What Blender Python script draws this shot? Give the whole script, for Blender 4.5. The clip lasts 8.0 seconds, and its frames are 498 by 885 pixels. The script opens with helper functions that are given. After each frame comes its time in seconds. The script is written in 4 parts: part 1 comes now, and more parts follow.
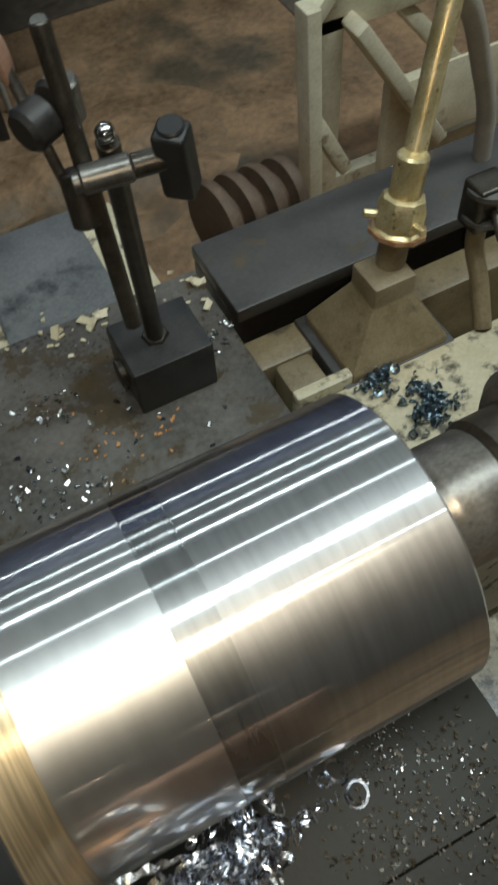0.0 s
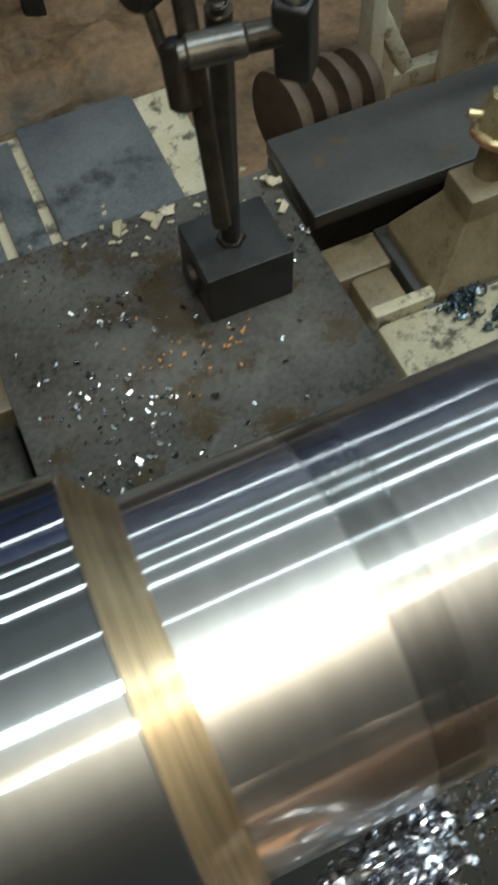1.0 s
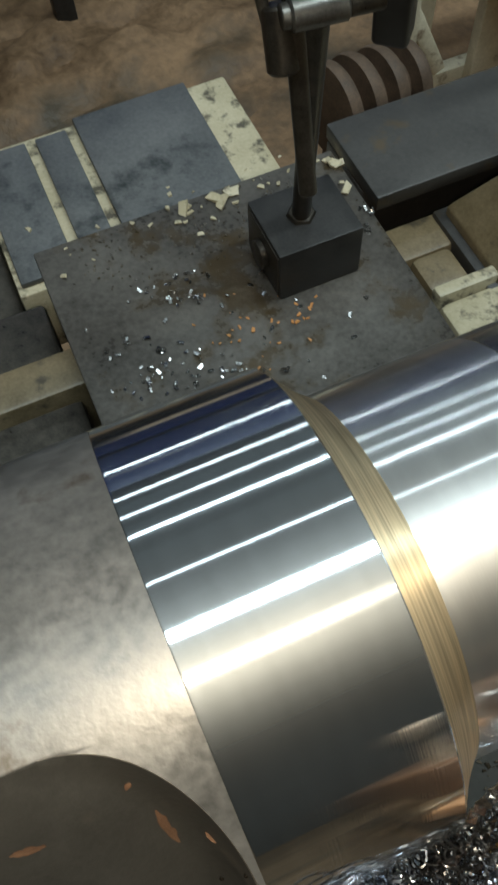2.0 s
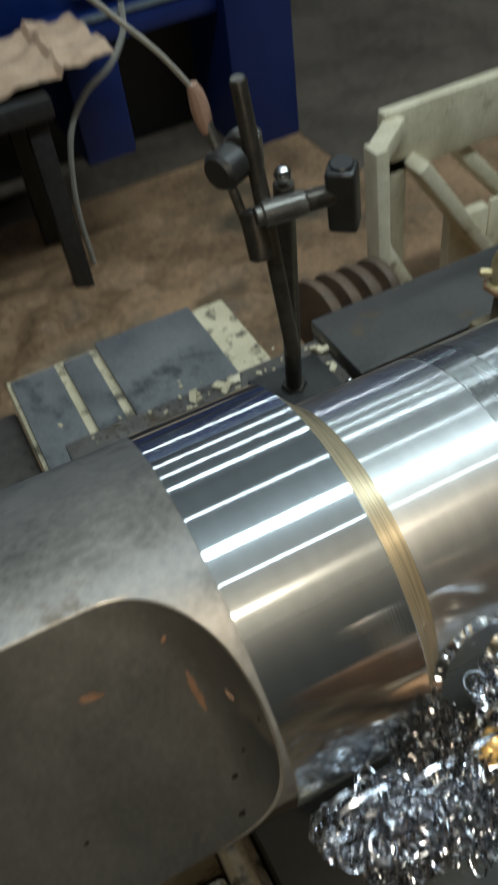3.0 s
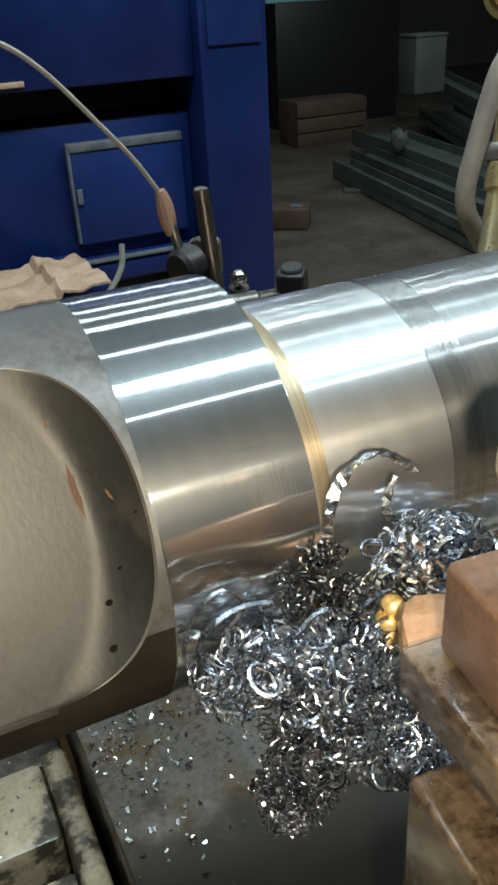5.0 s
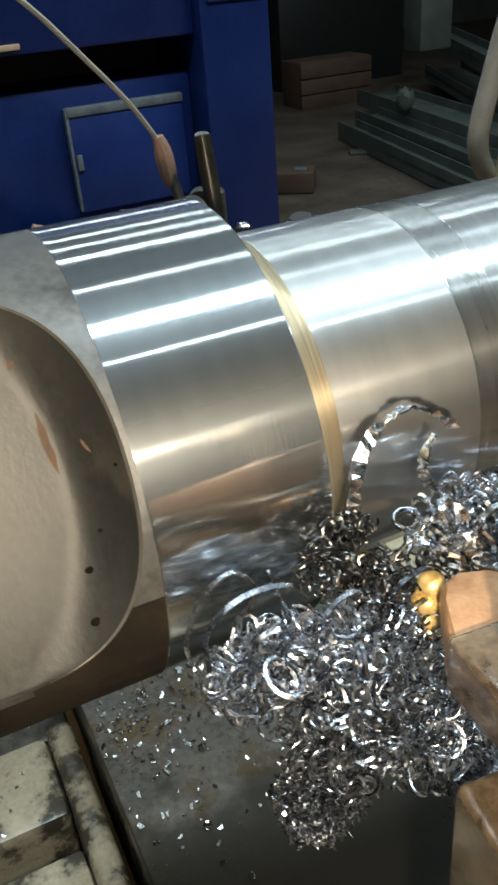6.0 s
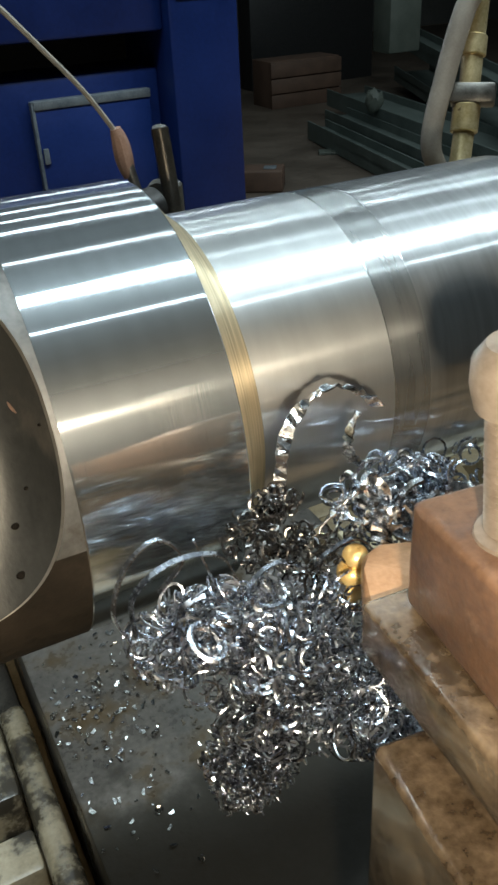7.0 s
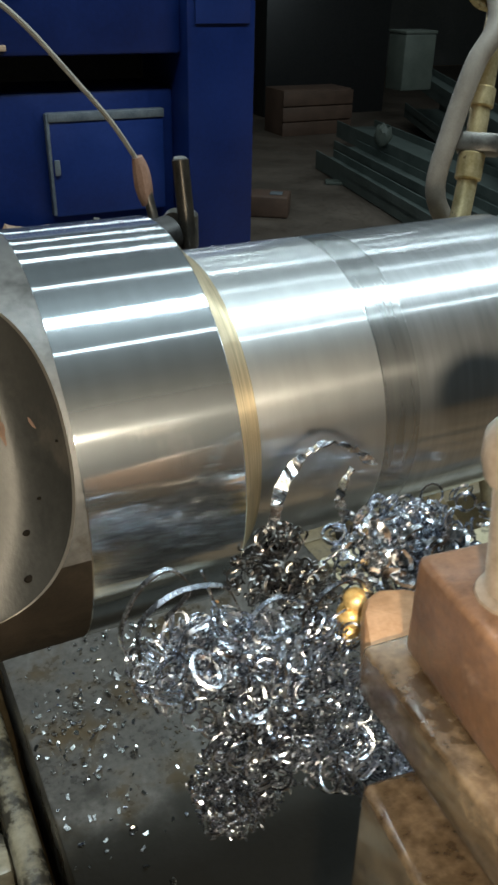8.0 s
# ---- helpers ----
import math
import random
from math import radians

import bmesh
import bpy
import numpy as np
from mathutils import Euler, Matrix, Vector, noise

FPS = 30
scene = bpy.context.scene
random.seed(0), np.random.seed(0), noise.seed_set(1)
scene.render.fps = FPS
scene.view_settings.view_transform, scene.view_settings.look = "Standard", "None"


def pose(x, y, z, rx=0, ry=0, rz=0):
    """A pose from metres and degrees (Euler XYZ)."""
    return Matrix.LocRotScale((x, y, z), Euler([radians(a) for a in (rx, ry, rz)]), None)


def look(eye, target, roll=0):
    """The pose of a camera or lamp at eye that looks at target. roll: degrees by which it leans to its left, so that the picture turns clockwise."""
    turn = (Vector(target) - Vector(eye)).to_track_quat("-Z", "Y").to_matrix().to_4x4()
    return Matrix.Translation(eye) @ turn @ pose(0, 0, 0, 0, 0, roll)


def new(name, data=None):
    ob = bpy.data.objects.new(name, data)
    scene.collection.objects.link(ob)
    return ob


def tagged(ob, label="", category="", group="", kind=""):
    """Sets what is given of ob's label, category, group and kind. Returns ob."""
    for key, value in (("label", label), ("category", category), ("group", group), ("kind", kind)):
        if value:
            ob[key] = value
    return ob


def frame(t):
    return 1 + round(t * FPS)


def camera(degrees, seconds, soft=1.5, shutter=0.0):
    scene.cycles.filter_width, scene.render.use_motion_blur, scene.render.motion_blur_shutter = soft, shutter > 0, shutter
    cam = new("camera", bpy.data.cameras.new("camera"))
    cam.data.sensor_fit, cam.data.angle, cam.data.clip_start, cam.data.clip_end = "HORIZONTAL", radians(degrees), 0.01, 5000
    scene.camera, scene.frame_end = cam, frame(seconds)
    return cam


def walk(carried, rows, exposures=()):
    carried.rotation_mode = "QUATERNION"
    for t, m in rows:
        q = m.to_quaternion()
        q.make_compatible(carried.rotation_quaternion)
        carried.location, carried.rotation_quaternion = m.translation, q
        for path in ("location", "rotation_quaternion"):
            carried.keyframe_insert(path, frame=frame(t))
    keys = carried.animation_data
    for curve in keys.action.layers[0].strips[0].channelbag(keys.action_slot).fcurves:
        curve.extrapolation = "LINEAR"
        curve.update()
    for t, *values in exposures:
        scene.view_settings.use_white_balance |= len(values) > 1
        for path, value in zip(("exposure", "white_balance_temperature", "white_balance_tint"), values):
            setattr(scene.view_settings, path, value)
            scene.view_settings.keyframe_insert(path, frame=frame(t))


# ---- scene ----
# The workpiece's axis runs along x at z = AX; y points away from the operator, the floor is z = 0.
AX = 1.10
cam = camera(33.5, 8.0, soft=2.6, shutter=0.5)
EXPOSURE = [(0.0, 0.22, 6850, 10), (1.5, 0.12, 6650, 8), (2.2, 0.12, 6600, 8), (3.3, 0.46, 6500, 8), (4.0, 0.84, 6500, 9), (4.2, 0.88, 6500, 9), (5.5, 0.56, 6600, 9), (8.0, 0.50, 6500, 8)]
PATH = [
    (0.0, pose(0.0412, -0.0836, 1.3256, 32.74, 2.67, -27.54)),
    (0.5, pose(0.0321, -0.0751, 1.3198, 29.53, 1.74, -24.96)),
    (1.0, pose(0.0122, -0.0421, 1.2976, 26.60, 1.58, -24.13)),
    (1.5, pose(-0.0250, -0.0538, 1.2849, 25.78, 1.27, -23.61)),
    (2.0, pose(-0.0365, -0.0486, 1.2921, 27.40, 1.98, -23.58)),
    (2.2, pose(-0.0330, -0.0500, 1.2970, 28.30, 2.60, -24.10)),
    (3.3, pose(-0.0959, -0.1851, 1.3076, 50.65, 6.76, -27.21)),
    (3.5, pose(-0.1190, -0.2180, 1.2910, 55.05, 4.03, -28.20)),
    (4.0, pose(-0.1381, -0.2358, 1.2690, 60.47, 0.83, -28.30)),
    (4.2, pose(-0.1171, -0.2282, 1.2580, 61.65, 1.41, -27.41)),
    (5.5, pose(-0.0797, -0.1889, 1.2151, 60.51, 3.34, -25.68)),
    (6.0, pose(-0.0732, -0.1821, 1.2080, 59.02, 4.14, -26.06)),
    (6.5, pose(-0.0664, -0.1869, 1.2063, 58.52, 3.69, -27.01)),
    (7.0, pose(-0.0693, -0.1986, 1.2065, 58.84, 2.67, -27.68)),
    (7.5, pose(-0.0787, -0.1974, 1.2072, 59.54, 0.73, -27.72)),
    (8.0, pose(-0.0769, -0.2078, 1.2153, 60.31, -1.08, -26.41)),
]
walk(cam, PATH, EXPOSURE)

# ---- light ----
world = bpy.data.worlds.new("hall_air")
world.use_nodes = True
world.node_tree.nodes["Background"].inputs[0].default_value = (0.5, 0.58, 0.65, 1)
world.node_tree.nodes["Background"].inputs[1].default_value = 0.02
scene.world = world


def tube_lamp(x, y, z, length, width, watts, colour):
    """A row of ceiling tubes along x, shining down on the machine."""
    lamp = bpy.data.lights.new("tube_lamp", "AREA")
    lamp.shape, lamp.size, lamp.size_y = "RECTANGLE", length, width
    lamp.energy, lamp.color = watts, colour
    ob = new("tube_lamp", lamp)
    ob.matrix_world = look((x, y, z), (x, 0, AX))
    return ob


COOL = (0.77, 0.93, 1.0)
tube_lamp(2.0, 3.10, 4.6, 7.0, 0.034, 20, COOL)
tube_lamp(2.0, 1.20, 4.6, 7.0, 0.030, 7, COOL)
tube_lamp(2.0, -0.25, 4.6, 7.0, 0.27, 180, COOL)
tube_lamp(2.0, -1.40, 4.6, 7.0, 0.035, 8, COOL)
tube_lamp(2.0, 4.50, 4.6, 7.0, 0.035, 12, COOL)
tube_lamp(2.0, 6.70, 4.6, 7.0, 0.045, 16, COOL)


# ---- materials ----
def material(name, colours, rough=(0.5, 0.7), metal=0.0, scale=40.0, fine=400.0, bump=0.15, deep=0.001, stretch=(1, 1, 1),
             spots=None, aniso=0.0, coat=0.0, per_object=0.0, per_island=0.0, shine=0.5, mix=(0.35, 0.65)):
    """A surface whose colour wanders between two tones at a coarse and a fine scale (features per metre)."""
    m = bpy.data.materials.new(name)
    m.use_nodes = True
    nt = m.node_tree
    b = nt.nodes["Principled BSDF"]

    def node(kind, **values):
        n = nt.nodes.new(kind)
        for k, v in values.items():
            n.inputs[k].default_value = v
        return n

    co = node("ShaderNodeTexCoord")
    mp = node("ShaderNodeMapping")
    mp.inputs["Scale"].default_value = stretch
    nt.links.new(co.outputs["Object"], mp.inputs["Vector"])
    big = node("ShaderNodeTexNoise", Scale=scale, Detail=6.0, Roughness=0.6)
    small = node("ShaderNodeTexNoise", Scale=fine, Detail=3.0, Roughness=0.6)
    for n in (big, small):
        nt.links.new(mp.outputs[0], n.inputs["Vector"])
    blend = node("ShaderNodeMix")
    blend.data_type = "FLOAT"
    blend.inputs[0].default_value = 0.35
    nt.links.new(big.outputs[0], blend.inputs[2])
    nt.links.new(small.outputs[0], blend.inputs[3])
    ramp = node("ShaderNodeValToRGB")
    ramp.color_ramp.elements[0].position, ramp.color_ramp.elements[1].position = mix
    ramp.color_ramp.elements[0].color, ramp.color_ramp.elements[1].color = (*colours[0], 1), (*colours[1], 1)
    nt.links.new(blend.outputs[0], ramp.inputs[0])
    colour = ramp.outputs[0]
    rmap = node("ShaderNodeMapRange")
    rmap.inputs["From Min"].default_value, rmap.inputs["From Max"].default_value = 0.3, 0.7
    rmap.inputs["To Min"].default_value, rmap.inputs["To Max"].default_value = rough
    nt.links.new(blend.outputs[0], rmap.inputs[0])
    roughness = rmap.outputs[0]
    if spots:
        tone, sscale, threshold, srough = spots
        sp = node("ShaderNodeTexNoise", Scale=sscale, Detail=5.0, Roughness=0.65)
        nt.links.new(co.outputs["Object"], sp.inputs["Vector"])
        cut = node("ShaderNodeMapRange")
        cut.inputs["From Min"].default_value, cut.inputs["From Max"].default_value = threshold, threshold + 0.11
        nt.links.new(sp.outputs[0], cut.inputs[0])
        over = node("ShaderNodeMix")
        over.data_type = "RGBA"
        nt.links.new(cut.outputs[0], over.inputs[0])
        nt.links.new(colour, over.inputs[6])
        over.inputs[7].default_value = (*tone, 1)
        colour = over.outputs[2]
        rover = node("ShaderNodeMix")
        rover.data_type = "FLOAT"
        nt.links.new(cut.outputs[0], rover.inputs[0])
        nt.links.new(roughness, rover.inputs[2])
        rover.inputs[3].default_value = srough
        roughness = rover.outputs[0]
    spread = per_object or per_island
    if spread:
        info = node("ShaderNodeObjectInfo" if per_object else "ShaderNodeNewGeometry")
        hsv = node("ShaderNodeHueSaturation")
        vary = node("ShaderNodeMapRange")
        vary.inputs["To Min"].default_value, vary.inputs["To Max"].default_value = 1 - spread, 1 + 0.5 * spread
        nt.links.new(info.outputs["Random" if per_object else "Random Per Island"], vary.inputs[0])
        nt.links.new(vary.outputs[0], hsv.inputs["Value"])
        nt.links.new(colour, hsv.inputs["Color"])
        colour = hsv.outputs[0]
    nt.links.new(colour, b.inputs["Base Color"])
    nt.links.new(roughness, b.inputs["Roughness"])
    b.inputs["Metallic"].default_value = metal
    b.inputs["Specular IOR Level"].default_value = shine
    if coat:
        b.inputs["Coat Weight"].default_value, b.inputs["Coat Roughness"].default_value = coat, 0.12
    if aniso:
        b.inputs["Anisotropic"].default_value = aniso
        tan = node("ShaderNodeTangent")
        tan.direction_type, tan.axis = "RADIAL", "X"
        nt.links.new(tan.outputs[0], b.inputs["Tangent"])
    if bump:
        bp = node("ShaderNodeBump", Strength=bump, Distance=deep)
        nt.links.new(blend.outputs[0], bp.inputs["Height"])
        nt.links.new(bp.outputs[0], b.inputs["Normal"])
    return m


def glow(name, colour, strength):
    m = bpy.data.materials.new(name)
    m.use_nodes = True
    b = m.node_tree.nodes["Principled BSDF"]
    b.inputs["Base Color"].default_value = (0.8, 0.8, 0.8, 1)
    b.inputs["Emission Color"].default_value = (*colour, 1)
    b.inputs["Emission Strength"].default_value = strength
    return m


def steel(name, tone, sharp, wide, share, scale, dark=0.9, groove=0.000012, pitch=2400.0):
    """Turned steel: fine grooves round the x axis throw the light along it. sharp, wide: roughness of the two lobes; share: of the wide one; groove, pitch: depth of the tool marks and how many to a metre."""
    m = bpy.data.materials.new(name)
    m.use_nodes = True
    nt = m.node_tree
    nodes, links = nt.nodes, nt.links
    b = nodes["Principled BSDF"]
    co = nodes.new("ShaderNodeTexCoord")

    def noise_at(stretch, detail=2.0):
        mp = nodes.new("ShaderNodeMapping")
        mp.inputs["Scale"].default_value = stretch
        links.new(co.outputs["Object"], mp.inputs["Vector"])
        n = nodes.new("ShaderNodeTexNoise")
        n.inputs["Scale"].default_value, n.inputs["Detail"].default_value = 1.0, detail
        links.new(mp.outputs[0], n.inputs["Vector"])
        return n.outputs[0]

    tan = nodes.new("ShaderNodeTangent")
    tan.direction_type, tan.axis = "RADIAL", "X"
    ramp = nodes.new("ShaderNodeValToRGB")
    ramp.color_ramp.elements[0].position, ramp.color_ramp.elements[1].position = 0.3, 0.7
    ramp.color_ramp.elements[0].color = (*[c * dark for c in tone], 1)
    ramp.color_ramp.elements[1].color = (*tone, 1)
    links.new(noise_at((scale, 40.0, 40.0), 5.0), ramp.inputs[0])
    soft = nodes.new("ShaderNodeBsdfPrincipled")
    for p, r in ((b, sharp), (soft, wide)):
        p.inputs["Metallic"].default_value = 1.0
        p.inputs["Roughness"].default_value = r
        links.new(ramp.outputs[0], p.inputs["Base Color"])
        links.new(tan.outputs[0], p.inputs["Tangent"])
        p.inputs["Anisotropic"].default_value, p.inputs["Anisotropic Rotation"].default_value = (1.0 if p is b else 0.6), 0.25
    marks = nodes.new("ShaderNodeBump")
    marks.inputs["Strength"].default_value, marks.inputs["Distance"].default_value = 1.0, groove
    links.new(noise_at((pitch, 2.0, 2.0), 1.0), marks.inputs["Height"])
    links.new(marks.outputs[0], b.inputs["Normal"])
    both = nodes.new("ShaderNodeMixShader")
    both.inputs[0].default_value = share
    links.new(b.outputs[0], both.inputs[1])
    links.new(soft.outputs[0], both.inputs[2])
    links.new(both.outputs[0], nodes["Material Output"].inputs["Surface"])
    return m


M_TURNED = steel("finish turned steel", (0.66, 0.71, 0.74), 0.10, 0.52, 0.15, 260.0, 0.9, 0.000020)
M_MATTE = steel("coarse turned steel", (0.82, 0.84, 0.84), 0.15, 0.50, 0.40, 160.0, 0.86, 0.000022, 1500.0)
M_FINE = steel("fresh turned steel", (0.70, 0.72, 0.73), 0.12, 0.54, 0.31, 420.0, 0.80, 0.000016, 1900.0)
M_STRIP = steel("dull turned strip", (0.63, 0.65, 0.65), 0.17, 0.51, 0.26, 420.0, 0.78, 0.000016, 1900.0)
M_SHOULDER = steel("straw coloured shoulder", (0.74, 0.62, 0.42), 0.40, 0.58, 0.60, 1500.0, 0.5)
M_RIM = material("bright milled rim", ((0.42, 0.38, 0.32), (0.60, 0.56, 0.50)), (0.3, 0.45), 0.9, 60, 500, 0.1, 0.0004)
M_FORGED = material("ground forging skin", ((0.060, 0.060, 0.058), (0.175, 0.172, 0.166)), (0.30, 0.62), 0.6, 30, 420, 0.3, 0.0008, spots=((0.070, 0.060, 0.048), 60, 0.60, 0.5), mix=(0.34, 0.66))
M_FLAT = material("oily milled flat", ((0.022, 0.022, 0.020), (0.056, 0.054, 0.048)), (0.40, 0.58), 0.4, 22, 420, 0.3, 0.0009, (1.6, 1, 1), spots=((0.080, 0.070, 0.057), 34, 0.60, 0.5), mix=(0.32, 0.68))
M_UNDERSIDE = material("dark underside skin with rust", ((0.012, 0.010, 0.008), (0.034, 0.027, 0.020)), (0.5, 0.7), 0.0, 40, 420, 0.4, 0.001, spots=((0.05, 0.024, 0.012), 26, 0.64, 0.8), shine=0.1)
M_STAIN = material("orange rust stain", ((0.055, 0.030, 0.018), (0.10, 0.056, 0.033)), (0.5, 0.7), 0.0, 200, 1500, shine=0.2)
M_PIT = material("rust pit and hollow black", ((0.004, 0.0035, 0.003), (0.012, 0.010, 0.008)), (0.9, 1.0), 0.0, 300, 2000, shine=0.0)
M_WAY = material("dark oily machined iron", ((0.036, 0.034, 0.032), (0.085, 0.079, 0.072)), (0.30, 0.6), 0.25, 14, 260, 0.35, 0.001, spots=((0.09, 0.065, 0.038), 26, 0.57, 0.28), mix=(0.3, 0.7))
M_SADDLE = material("wet worn saddle iron", ((0.036, 0.031, 0.026), (0.155, 0.140, 0.122)), (0.16, 0.6), 0.25, 11, 240, 0.5, 0.0014, spots=((0.072, 0.050, 0.026), 19, 0.51, 0.14), mix=(0.34, 0.66), shine=0.28)


def paint_shade(m, edge, soft, tone, rough):
    """Paints the shaft's shadow, along with dark oil, into the part of a surface that lies in front of a wavering line
    across y.
    """
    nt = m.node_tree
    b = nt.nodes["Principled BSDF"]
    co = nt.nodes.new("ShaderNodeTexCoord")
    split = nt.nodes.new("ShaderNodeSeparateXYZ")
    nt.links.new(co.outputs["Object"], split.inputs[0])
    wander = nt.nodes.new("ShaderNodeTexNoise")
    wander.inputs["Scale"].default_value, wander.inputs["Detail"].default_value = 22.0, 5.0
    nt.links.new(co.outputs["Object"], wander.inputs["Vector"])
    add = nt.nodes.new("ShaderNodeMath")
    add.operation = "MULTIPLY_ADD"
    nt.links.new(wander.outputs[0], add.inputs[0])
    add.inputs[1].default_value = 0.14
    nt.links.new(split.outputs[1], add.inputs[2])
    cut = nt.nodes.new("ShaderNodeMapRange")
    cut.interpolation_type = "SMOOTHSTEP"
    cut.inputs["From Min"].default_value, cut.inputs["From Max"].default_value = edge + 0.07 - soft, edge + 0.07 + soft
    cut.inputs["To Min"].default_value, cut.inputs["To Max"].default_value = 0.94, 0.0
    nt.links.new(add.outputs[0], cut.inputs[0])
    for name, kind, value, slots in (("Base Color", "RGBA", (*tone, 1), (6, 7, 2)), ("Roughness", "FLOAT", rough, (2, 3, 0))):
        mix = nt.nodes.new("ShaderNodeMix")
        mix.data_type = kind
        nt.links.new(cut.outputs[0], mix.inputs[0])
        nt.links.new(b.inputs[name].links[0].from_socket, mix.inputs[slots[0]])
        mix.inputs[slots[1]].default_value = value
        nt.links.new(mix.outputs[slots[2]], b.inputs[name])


# the shaft's shadow, mixed with oil, coloured into the plate's front
paint_shade(M_SADDLE, -0.025, 0.022, (0.021, 0.0185, 0.0130), 0.52)
M_PAD = material("blued steel pad", ((0.068, 0.071, 0.074), (0.165, 0.163, 0.160)), (0.34, 0.6), 0.3, 14, 260, 0.35, 0.0010, spots=((0.026, 0.030, 0.031), 16, 0.56, 0.3))
M_CREAM = material("chipped cream machine paint", ((0.40, 0.335, 0.205), (0.58, 0.50, 0.345)), (0.35, 0.6), 0.0, 20, 300, 0.25, 0.0008, spots=((0.09, 0.075, 0.05), 48, 0.53, 0.6))
M_OILCREAM = material("oil soaked cream paint", ((0.165, 0.132, 0.080), (0.37, 0.315, 0.220)), (0.20, 0.5), 0.0, 18, 260, 0.4, 0.0012, spots=((0.045, 0.038, 0.028), 26, 0.50, 0.22))
M_OLIVE = material("brown oily paint", ((0.125, 0.090, 0.045), (0.25, 0.19, 0.108)), (0.35, 0.55), 0.0, 30, 400, 0.3, 0.0008, spots=((0.07, 0.055, 0.035), 40, 0.60, 0.4))
M_RUST = material("rusty toolpost iron", ((0.070, 0.034, 0.018), (0.24, 0.132, 0.076)), (0.28, 0.5), 0.3, 34, 500, 0.4, 0.0010, spots=((0.32, 0.21, 0.135), 60, 0.62, 0.35), coat=0.3, mix=(0.34, 0.64))
M_WETRUST = material("oily rusty iron", ((0.046, 0.029, 0.016), (0.22, 0.158, 0.100)), (0.05, 0.32), 0.35, 45, 320, 0.8, 0.0014, coat=1.0, spots=((0.042, 0.030, 0.017), 30, 0.54, 0.2), mix=(0.38, 0.62))
M_BOLT = material("worn bolt steel", ((0.22, 0.17, 0.13), (0.40, 0.33, 0.27)), (0.3, 0.5), 0.6, 80, 600, 0.15, 0.0004)
M_SLUDGE = material("brown oily sludge", ((0.040, 0.030, 0.018), (0.11, 0.082, 0.050)), (0.14, 0.4), 0.0, 90, 700, 0.6, 0.0016, per_island=0.6)
M_CEILING = material("pale bounce ceiling", ((0.30, 0.33, 0.34), (0.46, 0.50, 0.51)), (0.8, 0.95), 0.0, 1.2, 20, 0.1, 0.004)
M_TEAL = material("pale teal sheet", ((0.20, 0.50, 0.50), (0.30, 0.62, 0.60)), (0.5, 0.7), 0.0, 3, 30)
M_BRASS = material("dull brass", ((0.50, 0.38, 0.17), (0.80, 0.67, 0.40)), (0.26, 0.46), 0.65, 50, 500, 0.2, 0.0007, spots=((0.16, 0.10, 0.045), 130, 0.60, 0.5))
M_TIP = material("gold coated carbide", ((0.80, 0.48, 0.13), (0.95, 0.72, 0.34)), (0.22, 0.4), 0.5, 200, 900, 0.1, 0.0003)
M_COPPER = material("copper red tool head", ((0.30, 0.145, 0.065), (0.52, 0.30, 0.165)), (0.30, 0.5), 0.3, 120, 700, 0.4, 0.0008)
M_SWARF = material("blue grey steel swarf", ((0.25, 0.275, 0.335), (0.82, 0.87, 0.96)), (0.16, 0.36), 1.0, 260, 900, 0.0, per_island=0.55)
M_RIBBON = material("bright curled ribbon", ((0.22, 0.235, 0.26), (0.80, 0.81, 0.83)), (0.16, 0.32), 1.0, 420, 1300, 0.4, 0.0003, mix=(0.40, 0.60))
M_DARKSWARF = material("dark fine swarf", ((0.30, 0.31, 0.35), (0.84, 0.88, 0.94)), (0.2, 0.38), 1.0, 260, 900, 0.0, per_island=0.5)
M_BURNT = material("burnt dark swarf", ((0.05, 0.048, 0.05), (0.22, 0.21, 0.20)), (0.2, 0.4), 1.0, 260, 900, 0.0, per_island=0.5)
M_BLUESWARF = material("heat blued swarf", ((0.085, 0.125, 0.155), (0.29, 0.37, 0.41)), (0.2, 0.4), 1.0, 200, 900, 0.0)
M_CHIP = material("bright loose chips", ((0.25, 0.25, 0.24), (0.7, 0.7, 0.69)), (0.15, 0.35), 1.0, 200, 900, 0.0)
M_ORANGE = material("orange rust flakes", ((0.45, 0.18, 0.05), (0.62, 0.30, 0.10)), (0.5, 0.8), 0.0, 300, 900)
M_STAND = material("oiled dark steel", ((0.040, 0.036, 0.030), (0.095, 0.082, 0.066)), (0.24, 0.45), 0.7, 90, 700, 0.2, 0.0004)
M_STEELGREY = material("grey worn steel", ((0.095, 0.090, 0.080), (0.21, 0.20, 0.18)), (0.28, 0.46), 0.75, 90, 700, 0.2, 0.0004)
# knob plastic, and the black painted for shade in the blue machine
M_BLACK = material("black plastic and painted shade", ((0.010, 0.010, 0.010), (0.022, 0.022, 0.022)), (0.35, 0.5), 0.0, 60, 500, 0.05, 0.0003)
M_CHROME = material("polished steel ball", ((0.7, 0.7, 0.7), (0.8, 0.8, 0.8)), (0.08, 0.16), 1.0, 60, 500, 0.0)
M_CAST = material("black magnetic base", ((0.018, 0.0175, 0.017), (0.045, 0.042, 0.039)), (0.34, 0.55), 0.3, 50, 500, 0.2, 0.0006)
M_TAPE = material("brown wrapped tape", ((0.22, 0.12, 0.08), (0.34, 0.21, 0.15)), (0.5, 0.7), 0.0, 120, 800, 0.3, 0.0006)
M_WIRE = material("grey cable", ((0.26, 0.25, 0.22), (0.36, 0.34, 0.30)), (0.4, 0.6), 0.0, 100, 600, 0.05, 0.0003)
